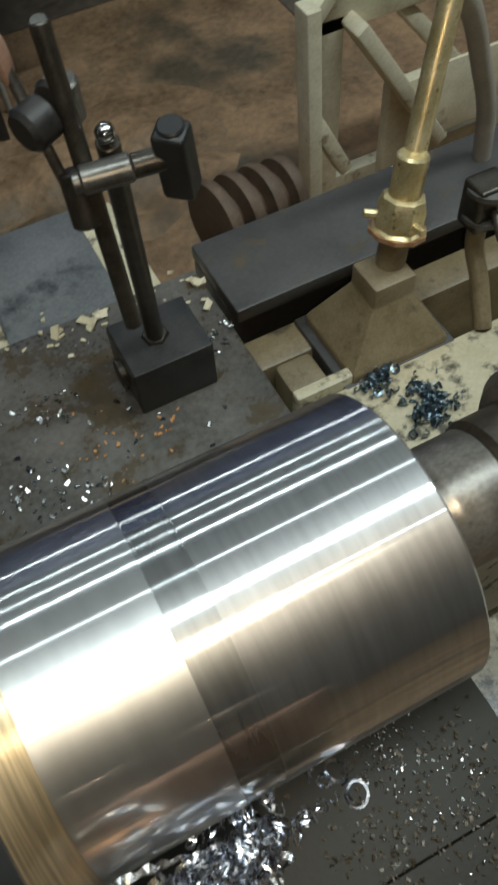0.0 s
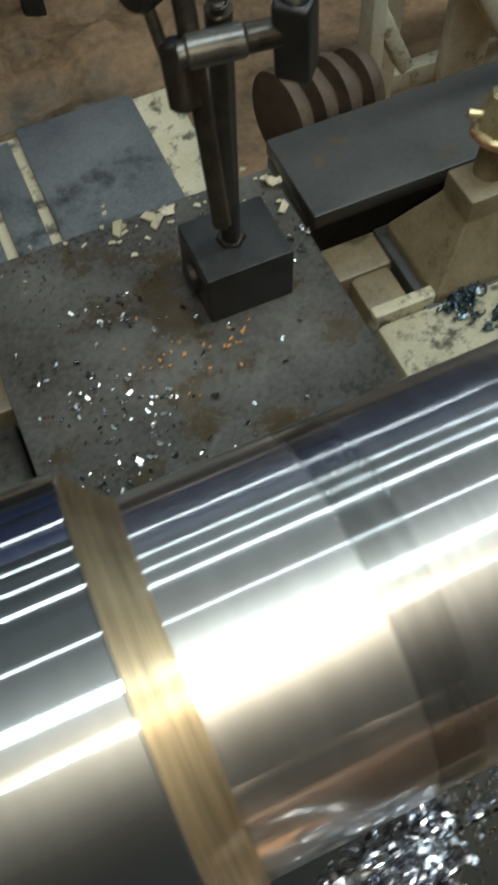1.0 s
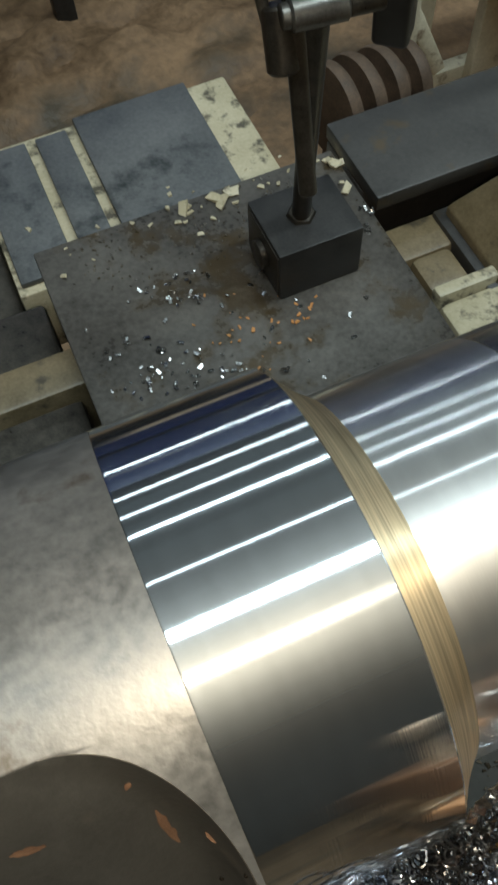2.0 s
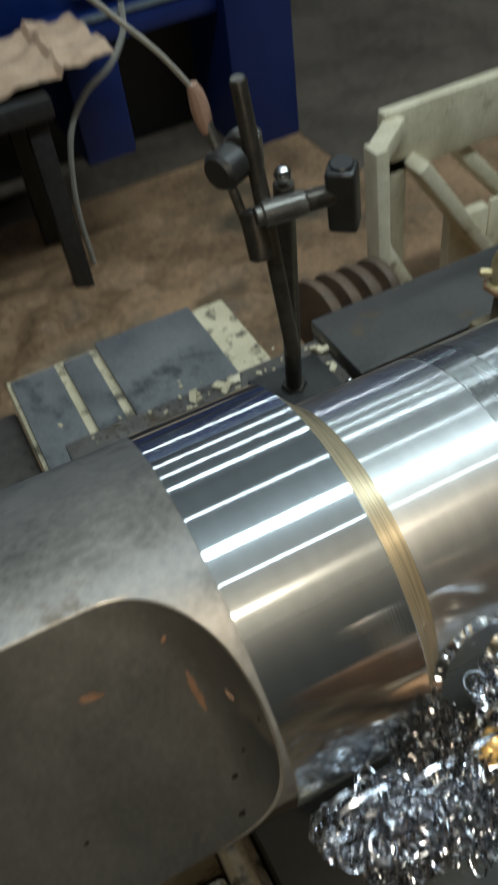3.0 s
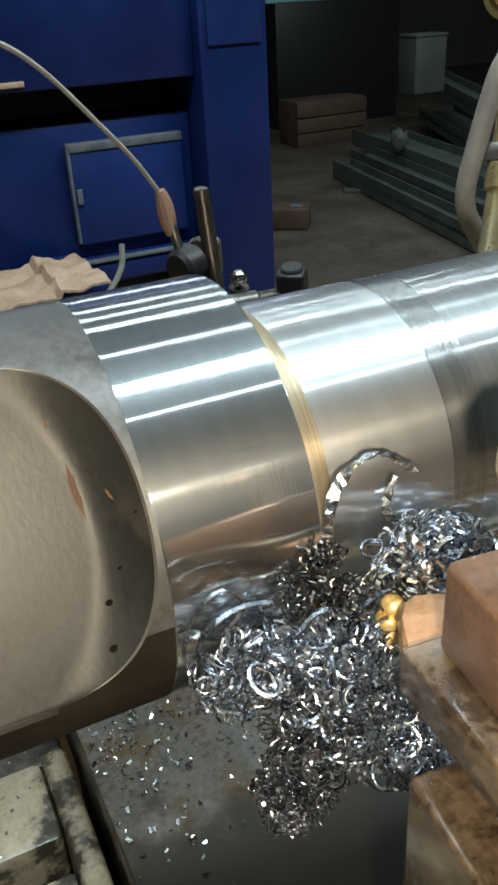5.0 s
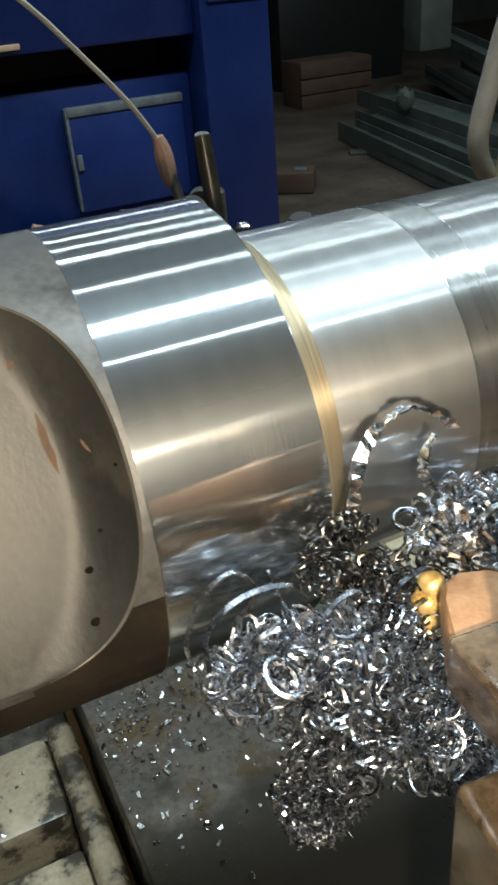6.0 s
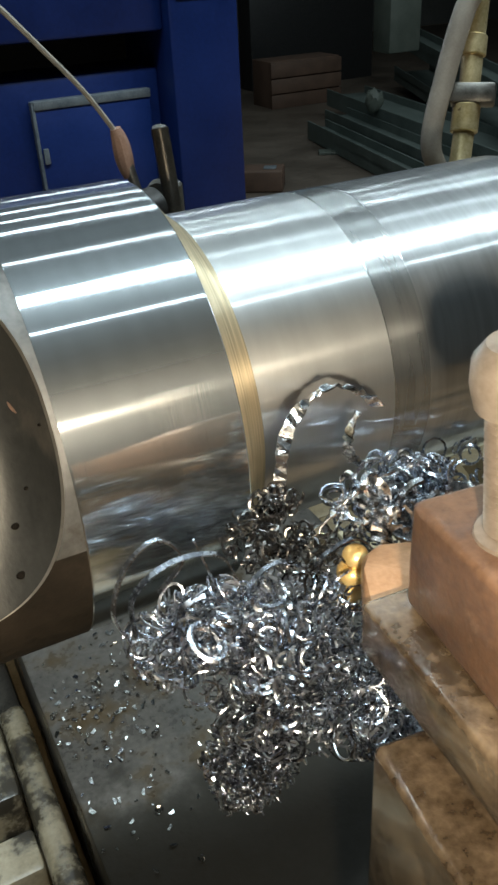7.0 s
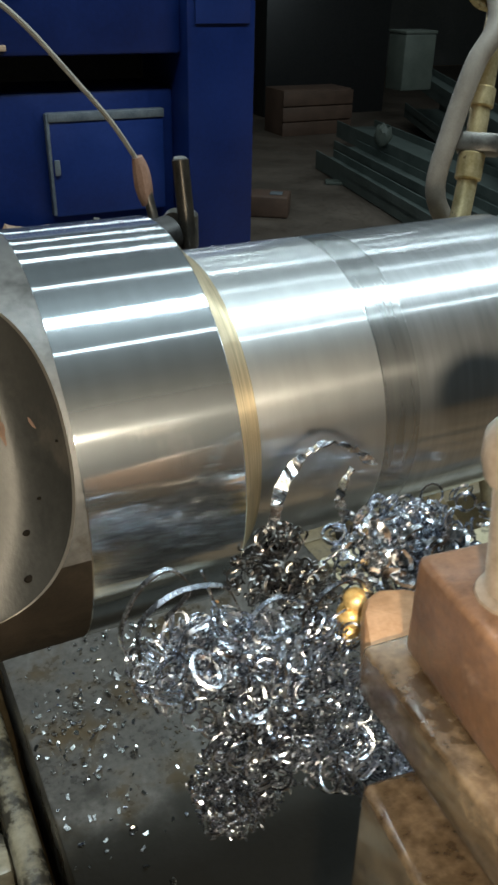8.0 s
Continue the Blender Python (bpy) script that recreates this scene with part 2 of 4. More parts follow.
M_HOSE = material("grey plastic hose", ((0.30, 0.265, 0.225), (0.42, 0.375, 0.32)), (0.4, 0.6), 0.0, 60, 500, 0.15, 0.0005)
M_DIRT = material("trodden brown dirt floor", ((0.095, 0.052, 0.024), (0.34, 0.205, 0.110)), (0.55, 0.9), 0.0, 4, 50, 0.9, 0.014, spots=((0.085, 0.062, 0.038), 1.7, 0.52, 0.5))
M_BLUE = material("dark blue machine paint", ((0.0040, 0.0150, 0.085), (0.0080, 0.0250, 0.135)), (0.3, 0.45), 0.0, 4, 80, 0.06, 0.001)
M_BLUEDOOR = material("blue door paint", ((0.0070, 0.024, 0.125), (0.013, 0.037, 0.18)), (0.3, 0.5), 0.0, 5, 90, 0.06, 0.001)
M_WORN = material("worn grey edge", ((0.10, 0.12, 0.14), (0.22, 0.24, 0.25)), (0.4, 0.6), 0.2, 30, 200)
M_CLOTH = material("peach cardboard scrap", ((0.42, 0.27, 0.17), (0.60, 0.42, 0.29)), (0.7, 0.9), 0.0, 12, 120, 0.4, 0.004)
M_BEAM = material("grey green painted steel beams", ((0.06, 0.08, 0.07), (0.14, 0.165, 0.15)), (0.4, 0.6), 0.2, 6, 90, 0.15, 0.001)
M_BOX = material("grey green box", ((0.05, 0.06, 0.048), (0.09, 0.10, 0.082)), (0.5, 0.7), 0.0, 8, 100)
M_BROWN = material("brown crate wood", ((0.065, 0.036, 0.023), (0.115, 0.065, 0.042)), (0.6, 0.8), 0.0, 8, 100)
M_FRAME = material("dirty cream frame paint", ((0.50, 0.43, 0.29), (0.74, 0.66, 0.49)), (0.4, 0.6), 0.0, 14, 160, 0.2, 0.001, spots=((0.26, 0.19, 0.12), 18, 0.60, 0.7))
M_DARKFLOOR = material("darkened floor", ((0.050, 0.037, 0.027), (0.120, 0.092, 0.069)), (0.35, 0.7), 0.0, 2.5, 40, 0.3, 0.004)
M_RUSTCOIL = material("rusty iron rings", ((0.05, 0.032, 0.02), (0.15, 0.095, 0.06)), (0.5, 0.8), 0.2, 40, 400, 0.4, 0.001)
M_WALL = material("dusty hall wall", ((0.055, 0.055, 0.05), (0.10, 0.098, 0.09)), (0.7, 0.9), 0.0, 1.5, 30, 0.2, 0.005)


# ---- building helpers ----
def part(name, bm, mat, parent=None, label="", smooth=True, m=None):
    """Links a bmesh as one mesh object, under a thing or a part if a parent is given."""
    me = bpy.data.meshes.new(name)
    bm.normal_update()
    bm.to_mesh(me)
    bm.free()
    me.materials.append(mat)
    if smooth:
        me.shade_smooth()
        me.set_sharp_from_angle(angle=radians(35))
    ob = new(name, me)
    if m is not None:
        ob.matrix_basis = m
    if parent is not None:
        ob.parent = parent
    if label:
        tagged(ob, label=label)
    return ob


def thing(name, label, category, group="", at=(0, 0, 0)):
    ob = new(name)
    ob.location = at
    ob.empty_display_size = 0.02
    return tagged(ob, label, category, group)


def box(x0, x1, y0, y1, z0, z1, bevel=0.001, segments=2, m=None):
    bm = bmesh.new()
    bmesh.ops.create_cube(bm, size=1)
    for v in bm.verts:
        v.co = Vector(((x0 + x1) / 2 + v.co.x * (x1 - x0), (y0 + y1) / 2 + v.co.y * (y1 - y0), (z0 + z1) / 2 + v.co.z * (z1 - z0)))
    if bevel:
        bmesh.ops.bevel(bm, geom=bm.edges[:], offset=bevel, segments=segments, affect="EDGES", profile=0.5)
    if m is not None:
        bmesh.ops.transform(bm, matrix=m, verts=bm.verts)
    return bm


def along(a, b):
    """The frame at a whose z runs towards b."""
    a, b = Vector(a), Vector(b)
    return Matrix.Translation(a) @ (b - a).to_track_quat("Z", "Y").to_matrix().to_4x4()


def turned(profile, m=None, segs=32, caps=True):
    """A solid of revolution about z from (radius, z) pairs."""
    bm = bmesh.new()
    rings = []
    for r, z in profile:
        rings.append([bm.verts.new((r * math.cos(2 * math.pi * i / segs), r * math.sin(2 * math.pi * i / segs), z)) for i in range(segs)])
    for a, b in zip(rings, rings[1:]):
        for i in range(segs):
            j = (i + 1) % segs
            bm.faces.new((a[i], a[j], b[j], b[i]))
    if caps:
        bm.faces.new(rings[0][::-1])
        bm.faces.new(rings[-1])
    if m is not None:
        bmesh.ops.transform(bm, matrix=m, verts=bm.verts)
    return bm


def rod(a, b, r, r2=None, edge=0.0006, segs=24):
    """A round bar from a to b with small chamfers."""
    n = (Vector(b) - Vector(a)).length
    r2 = r if r2 is None else r2
    return turned([(r - edge, 0), (r, edge), (r2, n - edge), (r2 - edge, n)], along(a, b), segs)


def smooth_line(points, steps=8):
    """A Catmull-Rom line through the points."""
    p = [Vector(q) for q in points]
    p = [p[0] * 2 - p[1], *p, p[-1] * 2 - p[-2]]
    out = []
    for a, b, c, d in zip(p, p[1:], p[2:], p[3:]):
        for i in range(steps):
            t = i / steps
            out.append(0.5 * (2 * b + (c - a) * t + (2 * a - 5 * b + 4 * c - d) * t * t + (3 * b - a - 3 * c + d) * t ** 3))
    out.append(p[-2])
    return out


def sweep(bm, line, section, twist=0.0, radius=None):
    """Sweeps a closed 2D section along a line of Vectors into bm."""
    rings, up = [], Vector((0.31, 0.17, 0.93))
    n = len(line)
    for i, p in enumerate(line):
        d = (line[min(i + 1, n - 1)] - line[max(i - 1, 0)]).normalized()
        side = d.cross(up)
        if side.length < 1e-4:
            side = d.orthogonal()
        side.normalize()
        up = side.cross(d)
        a, k = twist * i / n, (radius(i / (n - 1)) if radius else 1)
        u, v = side * math.cos(a) + up * math.sin(a), up * math.cos(a) - side * math.sin(a)
        rings.append([bm.verts.new(p + (u * x + v * y) * k) for x, y in section])
    for a, b in zip(rings, rings[1:]):
        for i in range(len(section)):
            j = (i + 1) % len(section)
            bm.faces.new((a[i], a[j], b[j], b[i]))
    bm.faces.new(rings[0][::-1])
    bm.faces.new(rings[-1])
    return bm


def circle(r, n=12):
    return [(r * math.cos(2 * math.pi * i / n), r * math.sin(2 * math.pi * i / n)) for i in range(n)]


def tube(points, r, n=12, steps=8, radius=None):
    return sweep(bmesh.new(), smooth_line(points, steps), circle(r, n), radius=radius)


# ---- the hall ----
def hall():
    tagged(part("floor", box(-6, 10, -5, 11, -0.2, 0, 0), M_DIRT), "brown trodden dirt and oil floor of a workshop", "floor", kind="structure")
    # the floor takes a darker colour further back
    tagged(part("floor_patch", box(1.16, 9.9, 1.9, 10.9, -0.05, 0.004, 0), M_DARKFLOOR), "darkened patch of workshop floor", "floor", kind="structure")
    # shade beneath the blue machine, put into the floor's colour
    tagged(part("floor_patch", box(-1.6, 1.159, 2.27, 2.9, -0.05, 0.004, 0), M_DARKFLOOR), "darkened patch of workshop floor", "floor", kind="structure")
    tagged(part("wall_north", box(-6, 10, 11, 11.2, 0, 5, 0), M_WALL), "dark dusty far wall of the workshop", "wall", kind="structure")
    tagged(part("wall_south", box(-6, 10, -5.2, -5, 0, 5, 0), M_WALL), "dark dusty wall behind the operator", "wall", kind="structure")
    tagged(part("wall_west", box(-6.2, -6, -5.2, 11.2, 0, 5, 0), M_WALL), "dark dusty side wall of the workshop", "wall", kind="structure")
    tagged(part("wall_east", box(10, 10.2, -5.2, 11.2, 0, 5, 0), M_WALL), "dark dusty end wall of the workshop", "wall", kind="structure")
    # out of view; kept pale to bounce lamp light down onto the shaft
    tagged(part("ceiling", box(-6, 10, -5, 11, 5, 5.2, 0), M_CEILING), "unseen pale ceiling bouncing light onto the work", "ceiling", kind="structure")


# ---- the workpiece ----
R_BIG, R_SMALL = 0.0570, 0.0460
X_ROUGH, X_CONE, X_STRIP, X_STEP, X_END = -0.0398, 0.0096, 0.0483, 0.0600, 0.1228
FLAT_ANGLE, FLAT_DEPTH = radians(27), 0.0412


def ring_mesh(profile, segs=192):
    """Rings about the x axis from (x, radius) pairs, open at both ends."""
    bm = bmesh.new()
    rings, held = [], [profile[0]]
    for (x0, r0), (x1, r1) in zip(profile, profile[1:]):
        # rings close to the ends of a long stretch keep its normals straight
        if x1 - x0 > 0.004:
            held += [(x0 + 0.0002, r0 + (r1 - r0) * 0.0002 / (x1 - x0)), (x1 - 0.0002, r1 - (r1 - r0) * 0.0002 / (x1 - x0))]
        held.append((x1, r1))
    for x, r in held:
        rings.append([bm.verts.new((x, -r * math.cos(2 * math.pi * i / segs), r * math.sin(2 * math.pi * i / segs))) for i in range(segs)])
    for a, b in zip(rings, rings[1:]):
        for i in range(segs):
            j = (i + 1) % segs
            bm.faces.new((a[j], a[i], b[i], b[j]))
    return bm


def flat_end(off):
    return X_ROUGH - 0.0012 - 0.028 * (1 - (1 - min(abs(off) / radians(43.7), 1.0) ** 2.4) ** 0.4545)


RUN_OUT = 0.0125


def flat_radius(a, inward):
    """Radius of the milled end at an angle, some way in from the outline of the flat."""
    off = (a - FLAT_ANGLE + math.pi) % (2 * math.pi) - math.pi
    r = R_BIG - 0.0001
    if abs(off) < radians(60) and inward >= 0:
        level = FLAT_DEPTH / math.cos(off)
        if level < r:
            r = r - (r - level) * (1 - (1 - min(1.0, inward / RUN_OUT)) ** 2.6)
    return r


def rough_end():
    """The unturned end with a milled flat that runs out in a rounded outline; its rows follow that outline."""
    bm = bmesh.new()
    segs = 720
    steps = [RUN_OUT * (k / 20) ** 1.5 for k in range(21)] + [RUN_OUT + 0.37 * (k / 70) ** 1.6 for k in range(1, 71)]
    rings, cut = [], []
    for row in range(6 + len(steps)):
        ring = []
        for i in range(segs):
            a = 2 * math.pi * i / segs
            off = (a - FLAT_ANGLE + math.pi) % (2 * math.pi) - math.pi
            end = flat_end(off)
            x = X_ROUGH + (end - X_ROUGH) * row / 6 if row < 6 else end - steps[row - 6]
            r = flat_radius(a, steps[row - 6] if row >= 6 else -1)
            r += 0.00010 * noise.noise(Vector((x * 60, math.cos(a) * 4, math.sin(a) * 4)))
            ring.append(bm.verts.new((x, -r * math.cos(a), r * math.sin(a))))
        rings.append(ring)
    for row, (a, b) in enumerate(zip(rings, rings[1:])):
        for i in range(segs):
            j = (i + 1) % segs
            off = (2 * math.pi * (i + 0.5) / segs - FLAT_ANGLE + math.pi) % (2 * math.pi) - math.pi
            f = bm.faces.new((b[j], b[i], a[i], a[j]))
            f.material_index = 0 if row < 6 or abs(off) > radians(43.6) else 2 if row < 8 else 1
            # below this edge the skin is darker, with rust spots
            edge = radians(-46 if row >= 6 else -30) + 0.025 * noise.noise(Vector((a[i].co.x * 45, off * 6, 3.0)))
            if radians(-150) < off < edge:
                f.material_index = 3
    return bm


def workpiece():
    t = thing("steel_shaft", "turned steel shaft with a bright stepped journal and a milled flat", "shaft", at=(0, 0, AX))
    skin = part("forged_end", rough_end(), M_FORGED, t, "dull forging skin with a milled oily flat")
    skin.data.materials.append(M_FLAT)
    skin.data.materials.append(M_RIM)
    skin.data.materials.append(M_UNDERSIDE)
    part("journal", ring_mesh([(X_ROUGH, R_BIG - 0.0001), (X_ROUGH + 0.0002, R_BIG), (-0.0004, R_BIG), (0, R_BIG - 0.0004)]), M_TURNED, t, "bright finish turned journal")
    cone = [(0, R_BIG - 0.0004)]
    for k in range(1, 25):
        u = k / 24
        cone.append((X_CONE * u, R_BIG - 0.0004 - (R_BIG - R_SMALL - 0.0004) * (u + 0.08 * math.sin(math.pi * u)) + 0.00008 * (k % 3 - 1)))
    cone[-1] = (X_CONE, R_SMALL)
    part("shoulder", ring_mesh(cone), M_SHOULDER, t, "straw coloured shoulder ring")
    part("coarse_section", ring_mesh([(X_CONE, R_SMALL), (X_STRIP, R_SMALL)]), M_MATTE, t, "coarse turned section")
    part("dull_strip", ring_mesh([(X_STRIP, R_SMALL), (X_STRIP + 0.0003, R_SMALL - 0.0001), (X_STEP, R_SMALL - 0.0001)]), M_STRIP, t, "dull narrow strip")
    end = ring_mesh([(X_STEP, R_SMALL - 0.0001), (X_STEP + 0.0002, R_SMALL - 0.00014), (X_END - 0.0012, R_SMALL - 0.00014), (X_END, R_SMALL - 0.0016), (X_END, 0.03), (X_END, 0.012)])
    part("bright_section", end, M_FINE, t, "freshly turned bright section")
    n = Vector((0, -math.cos(FLAT_ANGLE), math.sin(FLAT_ANGLE)))

    def on_flat(x, y, z):
        c = Vector((x, y, z))
        c = c + n * (FLAT_DEPTH - c.dot(n))
        a = math.atan2(c.z, -c.y)
        r = flat_radius(a, flat_end((a - FLAT_ANGLE + math.pi) % (2 * math.pi) - math.pi) - x) + 0.00012
        return Vector((x, -r * math.cos(a), r * math.sin(a)))

    for x, y, z, r in ((-0.0517, -0.0464, 0.0022, 0.0011), (-0.0535, -0.0500, -0.0063, 0.0013), (-0.0425, -0.0366, 0.0188, 0.0005), (-0.0476, -0.0419, 0.0085, 0.0006), (-0.090, -0.045, 0.004, 0.0007)):
        c = on_flat(x, y, z)
        bm = turned([(r * 0.4, -0.0006), (r, 0.00005), (r * 0.7, 0.0003)], along(c, c + n) @ Matrix.Diagonal((1, 0.7, 1, 1)), 10)
        part("pit", bm, M_PIT, t)
    rng = random.Random(4)
    for a, b, w in (((-0.0530, -0.0305, 0.0310), (-0.0520, -0.0362, 0.0195), 0.0009), ((-0.0555, -0.0258, 0.0405), (-0.0545, -0.0262, 0.0398), 0.0010), ((-0.0465, -0.034, 0.024), (-0.0455, -0.0352, 0.0215), 0.0004), ((-0.078, -0.028, 0.036), (-0.072, -0.0285, 0.0345), 0.0010)):
        a, b = on_flat(*a), on_flat(*b)
        across = (b - a).cross(n).normalized()
        bm = bmesh.new()
        left, right = [], []
        for k in range(12):
            u = k / 11
            p = a.lerp(b, u) + n * 0.00012
            h = w * (0.25 + math.sin(math.pi * u)) * rng.uniform(0.8, 1.1)
            left.append(bm.verts.new(p + across * h))
            right.append(bm.verts.new(p - across * h * rng.uniform(0.4, 1)))
        for k in range(11):
            bm.faces.new((left[k], left[k + 1], right[k + 1], right[k]))
        bmesh.ops.recalc_face_normals(bm, faces=bm.faces[:])
        part("rust_stain", bm, M_STAIN, t)


# ---- tailstock centre ----
def centre():
    t = thing("tailstock_centre", "worn steel tailstock centre held in its quill", "lathe centre", at=(X_END, 0, AX))
    m = along((0, 0, 0), (1, 0, 0))
    part("point", turned([(0.0115, -0.004), (0.0195, 0.012), (0.0205, 0.014), (0.0205, 0.030), (0.0195, 0.031)], m, 64), M_STEELGREY, t, "smooth grey conical point")
    part("collar", turned([(0.0195, 0.0312), (0.022, 0.033), (0.022, 0.048), (0.020, 0.050)], m, 64), M_STAND, t)
    part("quill", turned([(0.027, 0.0502), (0.0305, 0.054), (0.0305, 0.30)], m, 64), M_STEELGREY, t)


# ---- lathe bed and saddle ----
ZP = 0.807


def bed():
    t = thing("lathe_bed", "cream painted cast iron lathe bed with dark oily ways", "lathe bed")
    part("rear_way", box(0.2252, 2.4, 0.343, 0.434, ZP - 0.016, ZP - 0.001, 0.002), M_WAY, t, "dark oily flat way")
    part("rear_body", box(0.2252, 2.4, 0.367, 0.432, 0.40, ZP - 0.017, 0.002), M_WAY, t)
    part("rear_way", box(-2.0, -0.51, 0.341, 0.432, 0.700, ZP - 0.02, 0.002), M_WAY, t)
    part("inner_wall", box(-2.0, 2.4, 0.302, 0.338, 0.35, 0.772, 0.004), M_OLIVE, t)
    part("web", box(0.2348, 0.2708, 0.264, 0.301, 0.42, 0.775, 0.006), M_OLIVE, t)
    part("front_ledge", box(0.2315, 2.4, 0.121, 0.251, 0.40, 0.778, 0.006), M_CREAM, t, "chipped cream ledge")
    part("ledge_strip", box(0.2320, 0.309, 0.2515, 0.263, 0.40, 0.786, 0.003), M_CREAM, t)
    part("front_way", box(-2.0, 2.4, -0.20, -0.14, 0.40, 0.61, 0.004), M_WAY, t)
    part("rear_foot", box(-2.0, 2.4, -0.19, 0.43, 0.0, 0.349, 0.01), M_OILCREAM, t)
    part("left_shelf", box(-0.50, -0.0605, 0.165, 0.232, 0.40, 0.763, 0.006), M_OILCREAM, t, "oil soaked cream casting")
    part("end_rim", box(-0.060, -0.0425, -0.06, 0.235, 0.40, 0.768, 0.006, 3), M_OILCREAM, t, "rounded cream rim of the casting")
    part("left_rib", box(-0.50, -0.0605, 0.112, 0.142, 0.40, 0.760, 0.004), M_OILCREAM, t)
    part("left_rib", box(-0.50, -0.0605, 0.066, 0.088, 0.40, 0.757, 0.004), M_OILCREAM, t)
    part("left_rib", box(-0.50, -0.0605, -0.06, 0.046, 0.40, 0.755, 0.005), M_OILCREAM, t)
    part("left_plate", box(-0.50, -0.0425, 0.2355, 0.404, 0.40, 0.752, 0.005), M_STAND, t)


REAR = []


def cross_slide():
    t = thing("cross_slide", "dark oily machined iron cross slide plate", "cross slide", at=(0.09, 0.13, 0.735))
    o = Vector((0.09, 0.13, 0.735))
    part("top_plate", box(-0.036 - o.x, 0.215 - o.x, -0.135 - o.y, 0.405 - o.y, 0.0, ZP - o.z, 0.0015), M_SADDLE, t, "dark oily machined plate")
    part("seam", box(-0.0356 - o.x, 0.2146 - o.x, -0.0712 - o.y, -0.0696 - o.y, ZP - 0.002 - o.z, ZP + 0.0004 - o.z, 0), M_PIT, t)
    REAR.append(t)


def saddle():
    t = thing("saddle", "cream painted rear wing of the lathe saddle with blued pads", "lathe saddle")
    zw = ZP - 0.084
    part("wing_end", box(-0.50, -0.0615, 0.4055, 0.60, 0.40, 0.700, 0.004), M_STAND, t)
    part("wing", box(-0.06, 0.207, 0.440, 0.623, 0.64, zw, 0.003), M_CREAM, t, "chipped cream rear wing")
    part("pad", box(0.047, 0.164, 0.452, 0.6225, zw + 0.0005, zw + 0.008, 0.0015), M_PAD, t, "blued steel pad")
    part("pad", box(0.006, 0.037, 0.450, 0.612, zw + 0.0005, zw + 0.007, 0.0015), M_PAD, t)
    part("pad", box(-0.055, -0.004, 0.448, 0.612, zw + 0.0005, zw + 0.007, 0.0015), M_PAD, t)
    part("under_body", box(-0.03, 0.21, -0.13, 0.435, 0.62, 0.7345, 0.004), M_STAND, t)


# ---- indicator stand ----
def indicator_stand():
    t = thing("indicator_stand", "dark steel magnetic indicator stand with two leaning posts", "indicator stand", at=(0.1475, 0.3135, ZP))
    o = Vector((0.1475, 0.3135, ZP))

    def at(x, y, z):
        u = (z - 0.8515) / 0.22
        return Vector((x + 0.0075, y + 0.0025 + 0.0155 * u, z + 0.001 - 0.010 * u)) - o

    def tip_at(x, y, z):
        return Vector((x - 0.001, y - 0.0035, z - 0.008)) - o

    base = part("magnetic_base", box(-0.032, 0.032, -0.028, 0.028, 0.0, 0.0465, 0.0016), M_CAST, t, "black magnetic base block")
    part("side_plate", box(-0.0326, -0.0315, -0.026, 0.026, 0.004, 0.043, 0.0003), M_STAND, base)
    part("switch_dial", turned([(0.011, 0), (0.011, 0.004), (0.0095, 0.005)], along((-0.0328, 0, 0.022), (-0.05, 0, 0.022)), 24), M_STAND, base)
    main0, main1 = at(0.1375, 0.312, 0.8515), at(0.1245, 0.258, 1.064)
    post = part("main_post", rod(main0, main1, 0.0066), M_STAND, t)
    part("foot_nut", turned([(0.0105, 0), (0.0105, 0.003), (0.009, 0.0045)], along(main0, main1), 6), M_STAND, post)
    ball = bmesh.new()
    bmesh.ops.create_uvsphere(ball, u_segments=24, v_segments=16, radius=0.0056)
    bmesh.ops.translate(ball, vec=at(0.124, 0.2565, 1.070), verts=ball.verts)
    part("ball", ball, M_CHROME, post, "polished steel ball")
    second = part("second_post", rod(Vector((0.1163, 0.2493, 0.9474)) - o, Vector((0.1167, 0.2905, 1.1165)) - o, 0.0052), M_STAND, t)
    part("end_cap", turned([(0.0045, 0), (0.0041, 0.0006)], along(Vector((0.1167, 0.2905, 1.1165)) - o, Vector((0.1155, 0.2879, 1.134)) - o), 24), M_STEELGREY, second)
    a, b = at(0.103, 0.247, 1.0555), at(0.147, 0.239, 1.0575)
    bar = part("cross_bar", rod(a, a.lerp(b, 0.62), 0.0078, edge=0.0012), M_STEELGREY, t)
    part("bar_tip", rod(a - (b - a) * 0.09, a + (b - a) * 0.01, 0.006), M_STEELGREY, bar)
    part("bar_neck", rod(a.lerp(b, 0.62), b, 0.0066), M_STAND, bar)
    knob = part("clamp_knob", box(-0.0092, 0.0092, -0.0085, 0.0085, -0.022, 0.022, 0.0030, 3, along(at(0.1535, 0.2385, 1.0535), at(0.150, 0.232, 1.09))), M_BLACK, t, "black plastic and painted shade clamp knob")
    part("knob_cap", turned([(0.0075, 0), (0.0065, 0.0012)], along(at(0.1517, 0.2347, 1.0775), at(0.150, 0.232, 1.09)), 20), M_BLACK, knob)
    collar = part("swivel_collar", rod(at(0.1123, 0.277, 1.070), at(0.1119, 0.275, 1.094), 0.0095, edge=0.0015), M_STEELGREY, t)
    part("swivel_knob", turned([(0.009, 0), (0.0118, 0.002), (0.0118, 0.015), (0.0095, 0.018)], along(at(0.101, 0.268, 1.083), at(0.078, 0.258, 1.081)), 28), M_CAST, collar, "dark round swivel knob")
    part("swivel_disc", turned([(0.0125, 0), (0.0145, 0.002), (0.0125, 0.005)], along(at(0.109, 0.272, 1.083), at(0.09, 0.262, 1.082)), 28), M_STEELGREY, collar)
